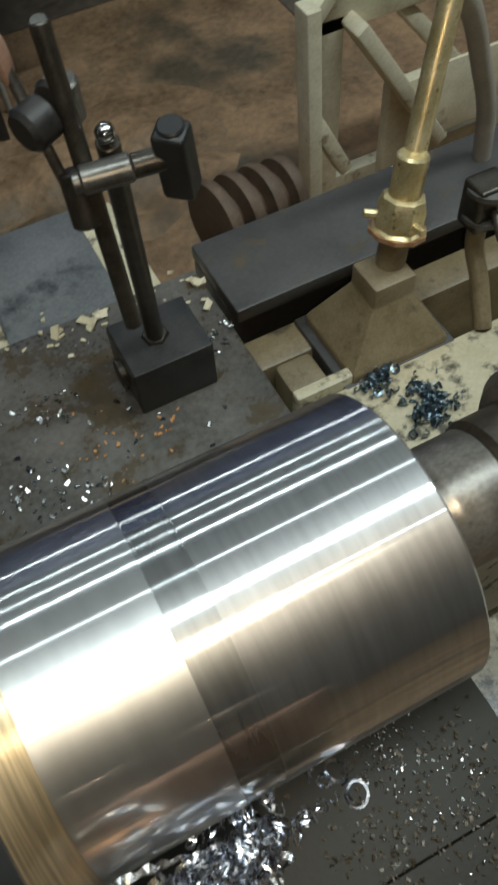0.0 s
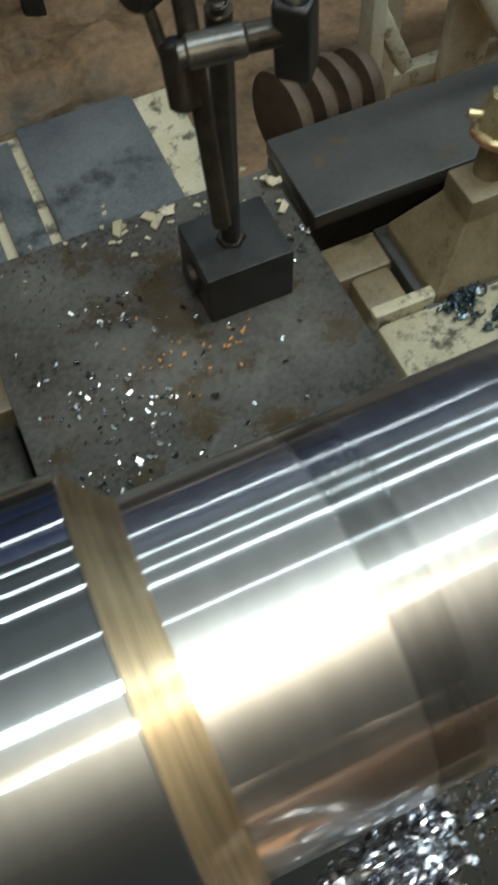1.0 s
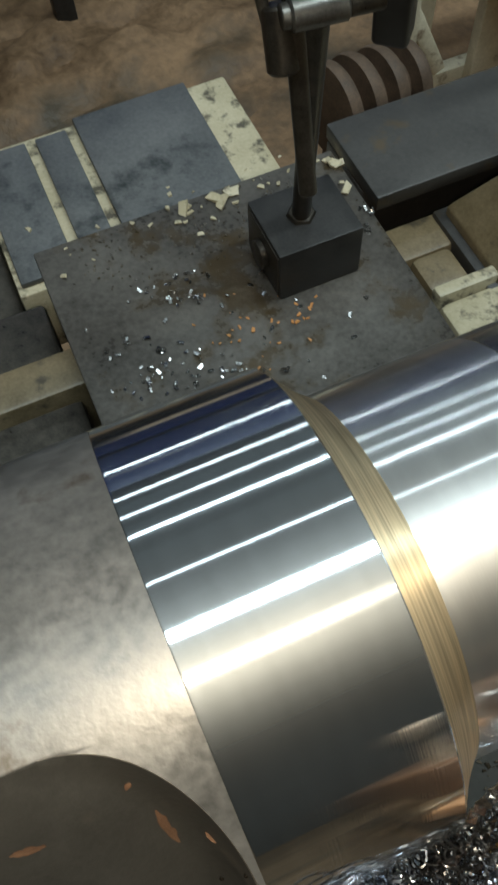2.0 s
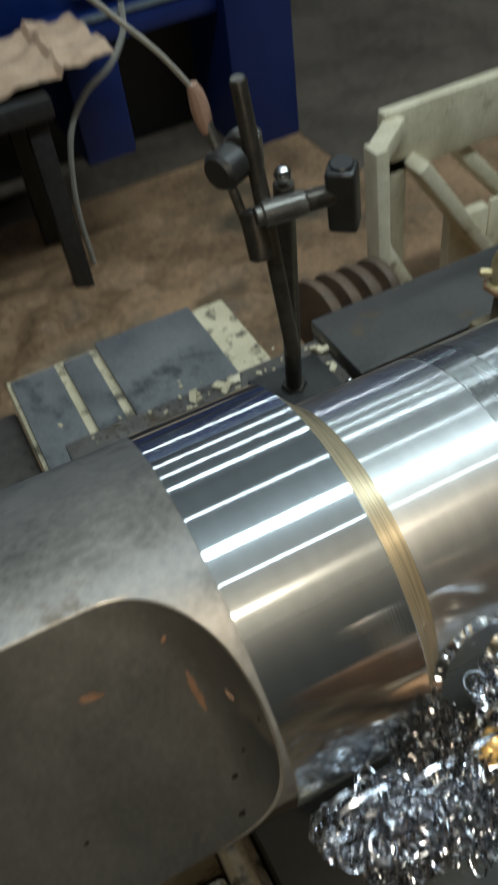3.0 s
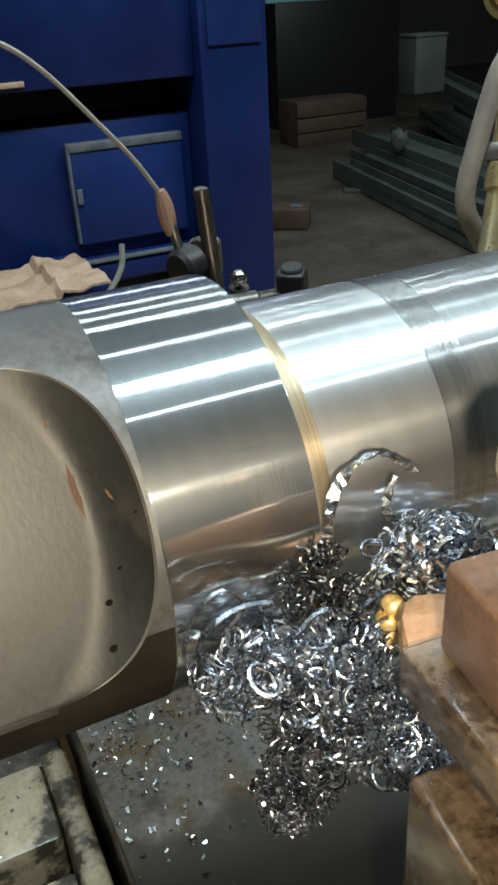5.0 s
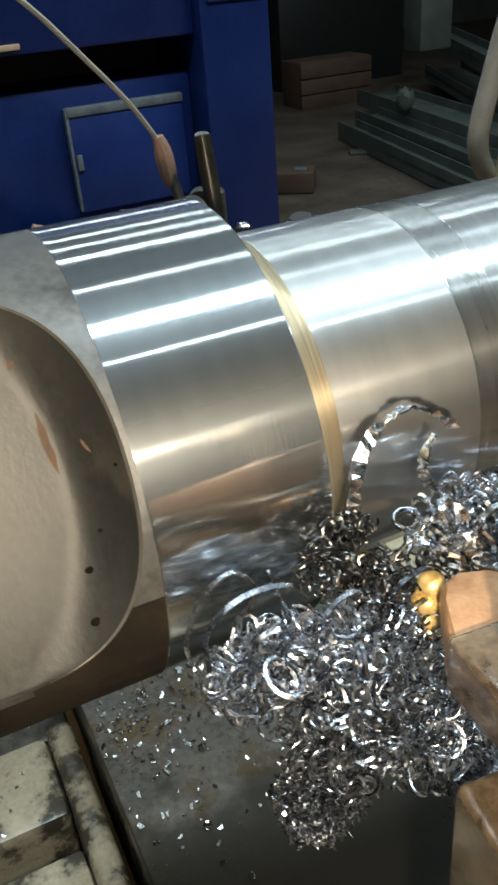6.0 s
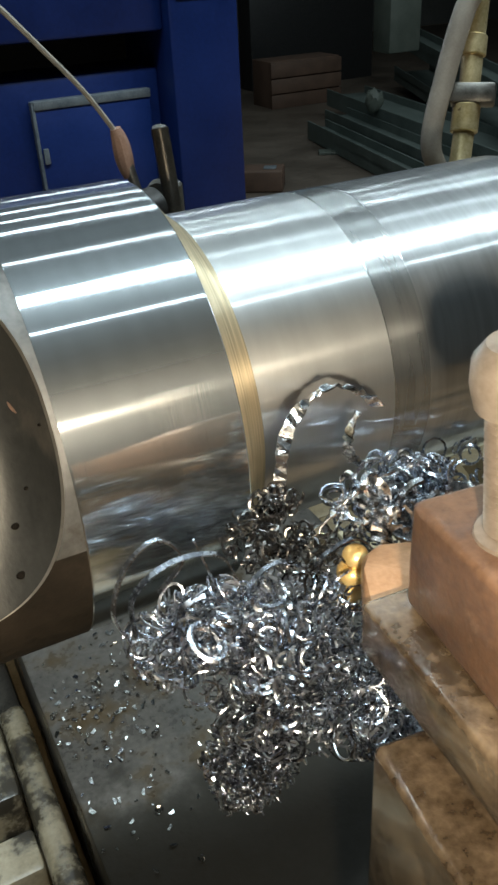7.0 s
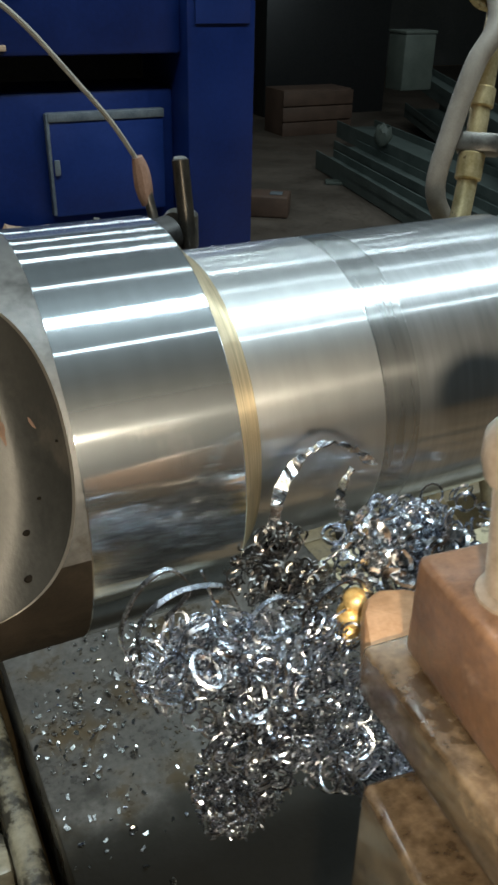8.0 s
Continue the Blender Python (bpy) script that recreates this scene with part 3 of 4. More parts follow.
    needle = part("thin_rod", rod(at(0.1005, 0.259, 1.028), tip_at(0.097, 0.300, 1.110), 0.0031), M_STEELGREY, t)
    part("rod_foot", rod(at(0.102, 0.252, 1.022), at(0.1035, 0.262, 1.052), 0.0085, edge=0.0015), M_STAND, needle)
    part("wrapped_tip", tube([tip_at(0.0975, 0.298, 1.098), tip_at(0.0965, 0.301, 1.108), tip_at(0.0955, 0.302, 1.118), tip_at(0.0935, 0.302, 1.126)], 0.0055, 10, radius=lambda u: 0.6 + 1.6 * u * (1 - u) * (1.3 - 0.5 * u)), M_TAPE, needle, "brown tape wrapping")
    REAR.append(t)


def wire():
    t = thing("cable", "thin grey cable bending up from the indicator stand", "cable", at=(-0.001, -0.0035, -0.008))
    part("sheath", tube([(0.0935, 0.302, 1.124), (0.078, 0.3005, 1.147), (0.058, 0.30, 1.1705), (0.034, 0.30, 1.197), (0.014, 0.30, 1.2125), (-0.006, 0.30, 1.2195), (-0.04, 0.30, 1.217), (-0.10, 0.31, 1.20), (-0.16, 0.33, 1.14), (-0.20, 0.35, 1.0), (-0.22, 0.36, 0.79)], 0.0016, 8), M_WIRE, t)
    REAR.append(t)


# ---- coolant column ----
def coolant_column():
    t = thing("coolant_pipe_stand", "brown cast foot with brass coupling and gilded coolant pipe", "coolant pipe", at=(0.3325, 0.2895, 0.733))
    o = Vector((0.325, 0.288, 0.735))
    foot = bmesh.new()
    lower = [(-0.050, -0.040), (0.042, -0.040), (0.042, 0.040), (-0.050, 0.040)]
    upper = [(-0.018, -0.014), (0.020, -0.014), (0.020, 0.022), (-0.018, 0.022)]
    rings = [[foot.verts.new((x, y, z)) for x, y in ring] for ring, z in ((lower, 0.0), (lower, 0.052), (upper, 0.092), (upper, 0.112))]
    for a, b in zip(rings, rings[1:]):
        for i in range(4):
            foot.faces.new((a[i], a[(i + 1) % 4], b[(i + 1) % 4], b[i]))
    foot.faces.new(rings[0][::-1])
    foot.faces.new(rings[-1])
    bmesh.ops.bevel(foot, geom=foot.edges[:], offset=0.0022, segments=2, affect="EDGES", profile=0.5)
    part("cast_foot", foot, M_OLIVE, t, "brown painted tapered foot")
    part("foot_plate", box(-0.058, 0.050, -0.046, 0.046, -0.02, 0.044, 0.002), M_WAY, t)
    a, b = Vector((0.336, 0.298, 0.853)) - o, Vector((0.366, 0.318, 1.000)) - o
    axis = along(a, b)
    part("neck", turned([(0.012, -0.014), (0.012, 0.022)], axis, 24), M_OLIVE, t)
    nut = part("coupling", turned([(0.017, 0.020), (0.022, 0.0205), (0.022, 0.024), (0.0195, 0.026), (0.0195, 0.042), (0.017, 0.050), (0.013, 0.052)], axis, 8), M_BRASS, t, "brass coupling")
    part("flange", turned([(0.020, 0.0195), (0.0235, 0.020), (0.0235, 0.0235), (0.0205, 0.024)], axis, 10), M_COPPER, nut)
    for k in range(3):
        d = axis @ Matrix.Rotation(2.1 * k + 0.5, 4, "Z") @ Vector((0.0165, 0, 0.034))
        e = axis @ Matrix.Rotation(2.1 * k + 0.5, 4, "Z") @ Vector((0.0285, 0, 0.034))
        part("screw", rod(d, e, 0.0034, segs=8), M_BRASS, nut)
    c, d, e = axis @ Vector((0, 0, 0.050)), Vector((0.413, 0.362, 1.060)) - o, Vector((0.470, 0.418, 1.245)) - o
    part("sleeve", turned([(0.0115, 0.050), (0.0125, 0.052), (0.0125, 0.082), (0.0108, 0.084)], axis, 24), M_BRASS, t)
    part("pipe", tube([c, c.lerp(d, 0.5), d, d.lerp(e, 0.5), e], 0.0088, 16), M_BRASS, t, "dull gilded pipe")
    for p, q, r in ((0.02, 0.13, 0.0115), (0.32, 0.40, 0.0108)):
        part("union", rod(d.lerp(e, p), d.lerp(e, q), r, edge=0.001), M_BRASS, t)
    part("clip", box(-0.022, 0.014, -0.010, 0.010, -0.008, 0.008, 0.002, 2, along(d.lerp(e, 0.17), e)), M_STEELGREY, t, "grey hose clip")
    head = part("nozzle_head", turned([(0.012, -0.02), (0.020, -0.012), (0.023, 0.0), (0.023, 0.030), (0.019, 0.032), (0.016, 0.020), (0.004, 0.018)], along(e + Vector((-0.008, 0.004, -0.026)), e + Vector((-0.070, -0.07, -0.044))), 32), M_BRASS, t, "brass coloured nozzle cup")
    part("hose", tube([e + Vector((-0.02, 0.01, 0.0)), (0.440 - o.x, 0.384 - o.y, 1.189 - o.z), (0.419 - o.x, 0.380 - o.y, 1.153 - o.z), (0.404 - o.x, 0.38 - o.y, 1.106 - o.z), (0.394 - o.x, 0.38 - o.y, 1.056 - o.z), (0.411 - o.x, 0.38 - o.y, 1.022 - o.z), (0.448 - o.x, 0.385 - o.y, 0.975 - o.z), (0.478 - o.x, 0.395 - o.y, 0.915 - o.z), (0.500 - o.x, 0.40 - o.y, 0.860 - o.z), (0.508 - o.x, 0.40 - o.y, 0.795 - o.z)], 0.0088, 14, 12), M_HOSE, t, "smooth grey plastic hose")


def hose_fittings():
    t = thing("valve_leg", "dark oily valve on a bent pipe leg", "valve", at=(0.4205, 0.2912, 0.778))
    part("leg", tube([(-0.012, -0.045, -0.0), (-0.004, -0.02, 0.03), (0.0, 0.0, 0.055), (0.006, 0.004, 0.09)], 0.008, 12), M_OLIVE, t)
    part("valve_body", box(-0.014, 0.016, -0.012, 0.014, 0.075, 0.118, 0.004, 3), M_STAND, t)
    for z in (0.082, 0.108):
        part("clamp_ring", turned([(0.015, 0), (0.0185, 0.001), (0.0185, 0.005), (0.015, 0.006)], along((0.002, -0.002, z), (0.006, 0.01, z + 0.1)), 20), M_STEELGREY, t)
    part("handle", rod((0.002, -0.012, 0.096), (-0.006, -0.034, 0.088), 0.004), M_STEELGREY, t)


def rusty_rings():
    t = thing("rusty_pulley", "rusty grooved iron pulley behind the bed", "pulley", at=(0.3575, 0.602, 0.656))
    m = along((-0.050, -0.01, 0.005), (0.09, 0.01, 0.0))
    prof = []
    for k in range(4):
        z = k * 0.032
        prof += [(0.028, z), (0.052 - 0.003 * k, z + 0.004), (0.053 - 0.003 * k, z + 0.012), (0.050 - 0.003 * k, z + 0.019), (0.028, z + 0.023)]
    part("grooved_drum", turned(prof, m, 40), M_RUSTCOIL, t)
    # shallow cap coloured near black for the darkness inside a hollow end
    part("bore", turned([(0.012, 0.1195), (0.020, 0.1200), (0.024, 0.1235), (0.021, 0.1240), (0.010, 0.1215)], m, 28), M_PIT, t, "end cap painted dark as a hollow")
    part("bracket", box(-0.03, 0.03, -0.015, 0.03, -0.72, -0.03, 0.005), M_RUSTCOIL, t)


# ---- toolpost ----
TOOL, NEST, RIBBONS = [], [], []


def toolpost():
    """The upper clamp block, the tool in its slot and the lower block, on a pillar over the saddle."""
    t = thing("toolpost", "rusty square toolpost clamping a turning tool", "toolpost")
    t.matrix_basis = pose(0.0055, -0.1070, ZP, 0, 0, -7)

    def bx(x0, x1, y0, y1, z0, z1, bevel, m=None):
        return box(x0, x1, y0, y1, z0 - ZP, z1 - ZP, bevel, 3, m)

    part("clamp_block", bx(0.0, 0.082, -0.113, 0.0, 1.1010, 1.1240, 0.0018), M_RUST, t, "reddish brown rusty clamp block")
    part("lower_block", bx(-0.0055, 0.082, -0.113, 0.0, 0.990, 1.0637, 0.0020), M_WETRUST, t, "oily brown lower block")
    part("spacer", bx(0.030, 0.080, -0.112, -0.008, 1.0640, 1.1008, 0.001), M_RUST, t)
    part("pillar", bx(0.006, 0.075, -0.10, -0.020, 0.9402, 0.9898, 0.003), M_WETRUST, t)
    part("compound_slide", bx(-0.030, 0.035, -0.11, 0.020, 0.8072, 0.940, 0.004), M_OILCREAM, t, "cream painted compound slide")
    lean = Matrix.Rotation(radians(3), 4, "Z")
    tool = part("tool_shank", bx(-0.0070, 0.0230, -0.125, 0.0040, 1.0880, 1.1006, 0.0016, lean), M_WETRUST, t, "oily brown tool shank")
    head = bmesh.new()
    outline = [(-0.0064, 0.0035), (0.0200, 0.0035), (0.0195, 0.0150), (0.0150, 0.0230), (0.0085, 0.0255), (0.0030, 0.0225), (-0.0010, 0.0140)]
    lo = [head.verts.new((x, y, 1.0868 - ZP)) for x, y in outline]
    hi = [head.verts.new((x, y, 1.0965 - ZP - 0.0025 * (y > 0.02))) for x, y in outline]
    for i in range(len(lo)):
        j = (i + 1) % len(lo)
        head.faces.new((lo[i], lo[j], hi[j], hi[i]))
    head.faces.new(lo[::-1])
    head.faces.new(hi)
    bmesh.ops.recalc_face_normals(head, faces=head.faces[:])
    bmesh.ops.bevel(head, geom=head.edges[:], offset=0.0018, segments=3, affect="EDGES", profile=0.5)
    part("tool_head", head, M_COPPER, tool, "copper red tool head")
    tip = bmesh.new()
    for dx, dz, r in ((0.0012, 0.0044, 0.0036), (0.0004, 0.0, 0.0042), (0.0, -0.0046, 0.0040)):
        g = bmesh.ops.create_icosphere(tip, subdivisions=3, radius=r)
        for v in g["verts"]:
            v.co = Vector((v.co.x * 0.85, v.co.y * 0.9, v.co.z * 0.72)) + Vector((0.0040 + dx, 0.0290, 1.0840 + dz - ZP))
    part("carbide_tip", tip, M_TIP, tool, "gold coloured cutting tip")
    for x, y in ((0.0095, -0.0155), (0.056, -0.0155)):
        prof = [(0.0066, 0), (0.0060, 0.0016)]
        for k in range(18):
            prof += [(0.0040, 0.0020 + k * 0.0012), (0.0046, 0.0026 + k * 0.0012)]
        prof += [(0.0040, 0.0240)]
        stand = pose(x, y, 1.1236 - ZP, 0, -6, 0)
        b = part("clamp_screw", turned(prof, stand, 24), M_BOLT, t, "worn threaded clamp screw")
        part("screw_head", turned([(0.0042, 0.0236), (0.0062, 0.0250), (0.0068, 0.0285), (0.0064, 0.0325), (0.0045, 0.0350)], stand, 20), M_BOLT, b, "rounded worn screw head")
    TOOL.append(t)


# ---- swarf ----
def ribbon(bm, line, width, thick, twist):
    sweep(bm, line, [(-width / 2, -thick / 2), (width / 2, -thick / 2), (width / 2, thick / 2), (-width / 2, thick / 2)], twist)


def curl(rng, centre, radius, turns, pitch, steps=9):
    """A loose helix about a random axis."""
    q = Euler((rng.uniform(0, 6.28), rng.uniform(0, 6.28), rng.uniform(0, 6.28))).to_matrix()
    n = max(6, int(turns * steps))
    a0, sq = rng.uniform(0, 6.28), rng.uniform(0.6, 1.0)
    out = []
    for i in range(n + 1):
        u = i / n
        a = a0 + turns * 6.283 * u
        r = radius * (0.75 + 0.5 * u)
        out.append(centre + q @ Vector((r * math.cos(a), r * sq * math.sin(a), pitch * (u - 0.5) * turns)))
    return out


def swarf_nest():
    """A hanging nest of stringy swarf round the tool, in rigid pieces."""
    rng = random.Random(7)
    o = Vector((0.0, -0.065, 1.055))
    near = Vector((-0.002, -0.0145, 0.010))

    def inside(zones):
        z = rng.choices(zones, [q[-1] for q in zones])[0]
        while True:
            p = Vector((rng.uniform(-1, 1), rng.uniform(-1, 1), rng.uniform(-1, 1)))
            if p.length <= 1:
                break
        return Vector((z[0] + p.x * z[3], z[1] + p.y * z[4], z[2] + p.z * z[5])) - o + near

    def strands(name, zones, count, radius, turns, width, steps, mat, label):
        bm = bmesh.new()
        for k in range(count):
            c = inside(zones)
            w = rng.uniform(*width)
            ribbon(bm, curl(rng, c, rng.uniform(*radius), rng.uniform(*turns), rng.uniform(0.0008, 0.0030), steps), w, w * 0.45, rng.uniform(-1.5, 1.5))
        ob = tagged(part(name, bm, mat, m=pose(*o)), label, "swarf", kind="stuff")
        NEST.append(ob)

    bulk = [(-0.022, -0.066, 1.075, 0.016, 0.010, 0.012, 4), (-0.002, -0.066, 1.066, 0.020, 0.014, 0.015, 6), (0.012, -0.070, 1.042, 0.018, 0.013, 0.014, 6), (-0.006, -0.066, 1.048, 0.015, 0.012, 0.014, 4), (0.024, -0.076, 1.030, 0.012, 0.010, 0.011, 4)]
    strands("swarf_nest", bulk, 480, (0.0016, 0.0044), (0.8, 2.4), (0.0004, 0.00075), 15, M_SWARF, "tangled nest of blue grey steel swarf hanging on the tool")
    strands("swarf_filling", bulk, 560, (0.0006, 0.0018), (0.6, 2.0), (0.0004, 0.0008), 9, M_DARKSWARF, "short dark curls filling the swarf nest")
    fine = [(-0.012, -0.065, 1.030, 0.013, 0.010, 0.014, 5), (-0.016, -0.066, 1.022, 0.007, 0.006, 0.007, 2), (0.004, -0.060, 1.052, 0.020, 0.010, 0.018, 2)]
    strands("fine_swarf", fine, 760, (0.0005, 0.0017), (0.5, 1.8), (0.0004, 0.0009), 8, M_SWARF, "finely curled swarf hanging below the tool")
    dark = [(-0.002, -0.058, 1.087, 0.010, 0.008, 0.006, 3), (0.006, -0.060, 1.080, 0.012, 0.008, 0.005, 2), (0.001, -0.056, 1.094, 0.005, 0.004, 0.004, 1)]
    strands("burnt_swarf", dark, 190, (0.0006, 0.0022), (0.6, 2.0), (0.0003, 0.0006), 10, M_BURNT, "thin dark curls beside the shoulder of the shaft")
    heap = [(0.042, -0.052, 1.070, 0.024, 0.012, 0.013, 4), (0.032, -0.056, 1.086, 0.017, 0.008, 0.006, 4), (0.060, -0.040, 1.064, 0.028, 0.018, 0.012, 3)]
    strands("swarf_heap", heap, 210, (0.0012, 0.0044), (0.5, 1.8), (0.0005, 0.0011), 13, M_SWARF, "heap of bright steel swarf between tool and shaft")
    broad = [(0.031, -0.064, 1.085, 0.010, 0.007, 0.006, 2), (0.022, -0.062, 1.089, 0.008, 0.005, 0.005, 2), (0.040, -0.058, 1.080, 0.014, 0.008, 0.007, 2)]
    strands("broad_swarf", broad, 46, (0.0020, 0.0050), (0.3, 0.9), (0.0014, 0.0026), 12, M_RIBBON, "broad grey curls lying over the tool")
    # long chips told apart one by one, each a closed or open loop of wire
    lines = [
        ([(0.0005, -0.0695, 1.1050), (0.0020, -0.0680, 1.1115), (0.0045, -0.0665, 1.1175), (0.0090, -0.0650, 1.1215)], 0.0030, 0.4),
        ([(0.0085, -0.0650, 1.1212), (0.0125, -0.0648, 1.1232), (0.0175, -0.0645, 1.1240), (0.0240, -0.0645, 1.1205), (0.0295, -0.0650, 1.1155)], 0.0026, 0.7),
        ([(0.0225, -0.0665, 1.1170), (0.0200, -0.0670, 1.1130), (0.0190, -0.0680, 1.1090), (0.0205, -0.0690, 1.1060), (0.0245, -0.0695, 1.1040)], 0.0028, 1.2),
        ([(0.0040, -0.0770, 1.0965), (0.0095, -0.0770, 1.1010), (0.0150, -0.0765, 1.1035), (0.0215, -0.0750, 1.1025)], 0.0022, 0.9),
        ([(0.0040, -0.0800, 1.0880), (0.0035, -0.0800, 1.0915), (0.0075, -0.0800, 1.0940), (0.0130, -0.0800, 1.0945), (0.0172, -0.0805, 1.0905), (0.0178, -0.0815, 1.0845), (0.0150, -0.0820, 1.0790), (0.0115, -0.0815, 1.0775)], 0.0011, 0.9),
        ([(0.0130, -0.0790, 1.0980), (0.0180, -0.0800, 1.0970), (0.0205, -0.0815, 1.0910), (0.0195, -0.0830, 1.0840)], 0.0024, 1.0),
        ([(-0.0395, -0.0800, 1.0895), (-0.0420, -0.0800, 1.0985), (-0.0380, -0.0800, 1.1085), (-0.0315, -0.0800, 1.1120), (-0.0270, -0.0800, 1.1055), (-0.0325, -0.0800, 1.0995)], 0.0011, 0.5),
        ([(-0.0385, -0.0810, 1.0915), (-0.0380, -0.0810, 1.1015), (-0.0300, -0.0810, 1.1065), (-0.0200, -0.0810, 1.1045), (-0.0160, -0.0810, 1.0965)], 0.0011, 0.5),
        ([(-0.0400, -0.0815, 1.0850), (-0.0360, -0.0815, 1.0800), (-0.0280, -0.0815, 1.0780), (-0.0190, -0.0815, 1.0800), (-0.0130, -0.0815, 1.0860)], 0.0011, 0.6),
        ([(-0.0300, -0.0820, 1.0870), (-0.0290, -0.0820, 1.0950), (-0.0235, -0.0820, 1.0960), (-0.0210, -0.0820, 1.0890), (-0.0250, -0.0820, 1.0850)], 0.0011, 0.5),
        ([(-0.0120, -0.0800, 1.0800), (-0.0130, -0.0800, 1.0920), (-0.0060, -0.0800, 1.0960), (0.0010, -0.0805, 1.0900), (-0.0010, -0.0810, 1.0820), (-0.0070, -0.0815, 1.0800)], 0.0010, 0.7),
        ([(-0.0060, -0.0840, 1.0640), (-0.0080, -0.0845, 1.0560), (-0.0030, -0.0850, 1.0500), (0.0060, -0.0850, 1.0480), (0.0130, -0.0850, 1.0520)], 0.0010, 0.7),
        ([(0.0020, -0.0860, 1.0400), (0.0060, -0.0865, 1.0330), (0.0140, -0.0870, 1.0300), (0.0210, -0.0870, 1.0350), (0.0220, -0.0870, 1.0440), (0.0160, -0.0865, 1.0480)], 0.0012, 0.7),
        ([(0.0100, -0.0865, 1.0460), (0.0170, -0.0870, 1.0500), (0.0240, -0.0875, 1.0450), (0.0260, -0.0880, 1.0360), (0.0210, -0.0880, 1.0290)], 0.0012, 0.6),
        ([(0.0230, -0.0890, 1.0290), (0.0270, -0.0900, 1.0230), (0.0330, -0.0900, 1.0210), (0.0340, -0.0900, 1.0250), (0.0290, -0.0895, 1.0280)], 0.0010, 0.5),
        ([(0.0080, -0.0840, 1.0680), (0.0120, -0.0840, 1.0720), (0.0160, -0.0845, 1.0690), (0.0140, -0.0845, 1.0640), (0.0095, -0.0840, 1.0650)], 0.0009, 0.6),
        ([(-0.0250, -0.0830, 1.0380), (-0.0248, -0.0830, 1.0310), (-0.0200, -0.0830, 1.0290), (-0.0140, -0.0830, 1.0325)], 0.0009, 0.4),
        ([(-0.0200, -0.0790, 1.0950), (-0.0220, -0.0785, 1.1020), (-0.0235, -0.0780, 1.1075)], 0.0008, 0.4),
    ]
    for pts, width, twist in lines:
        base = Vector(pts[0])
        wide = width > 0.002
        bm = bmesh.new()
        path = [p - base for p in smooth_line(pts, 5 if wide else 9)]
        if twist < 0.45 and wide:
            ribbon(bm, path, 0.0004, width, twist)
        else:
            ribbon(bm, path, width, 0.0004, twist)
        if wide:
            # broken, serrated strip: every ring is turned a little on its own
            bm.verts.ensure_lookup_table()
            rings = [bm.verts[i:i + 4] for i in range(0, len(bm.verts), 4)]
            mids = [sum((v.co for v in ring), Vector()) / 4 for ring in rings]
            for i, ring in enumerate(rings):
                d = (mids[min(i + 1, len(mids) - 1)] - mids[max(i - 1, 0)]).normalized()
                q = Matrix.Rotation(rng.uniform(-0.5, 0.5), 3, d) * rng.uniform(0.8, 1.1)
                for v in ring:
                    v.co = mids[i] + q @ (v.co - mids[i])
        r = part("chip_ribbon", bm, M_RIBBON if wide else M_SWARF, smooth=not wide, m=pose(*base))
        tagged(r, "broad serrated ribbon of bright steel swarf" if wide else "long thin loop of bright steel swarf", "swarf", "ribbons on the tool")
        (RIBBONS if wide else NEST).append(r)


def flakes(name, count, area, size, mat, label, seed, z=ZP, blobs=None, curled=0.3):
    """Loose chips lying on a level surface, past counting: one object."""
    rng = random.Random(seed)
    bm = bmesh.new()
    for k in range(count):
        if blobs:
            bx_, by_, s = rng.choice(blobs)
            x, y = rng.gauss(bx_, s), rng.gauss(by_, s)
        else:
            x, y = rng.uniform(area[0], area[1]), rng.uniform(area[2], area[3])
        if not (area[0] <= x <= area[1] and area[2] <= y <= area[3]):
            continue
        s = size * rng.uniform(0.4, 1.3)
        if rng.random() < curled:
            c = Vector((x, y, z + s * 0.55))
            ribbon(bm, curl(rng, c, s * 0.5, rng.uniform(0.5, 1.5), s * 0.3, 8), s * 0.35, s * 0.08, rng.uniform(-1, 1))
        else:
            m = Matrix.Translation((x, y, z + s * 0.18)) @ Euler((rng.uniform(-0.5, 0.5), rng.uniform(-0.5, 0.5), rng.uniform(0, 6.28))).to_matrix().to_4x4()
            g = bmesh.ops.create_cube(bm, size=1)
            for v in g["verts"]:
                v.co = m @ Vector((v.co.x * s * (1 + 0.4 * v.co.y), v.co.y * s * rng.uniform(0.4, 0.7), v.co.z * s * 0.25))
    ob = tagged(part(name, bm, mat, smooth=False), label, "metal chips", kind="stuff")
    if abs(z - ZP) < 0.002:
        REAR.append(ob)
    return ob


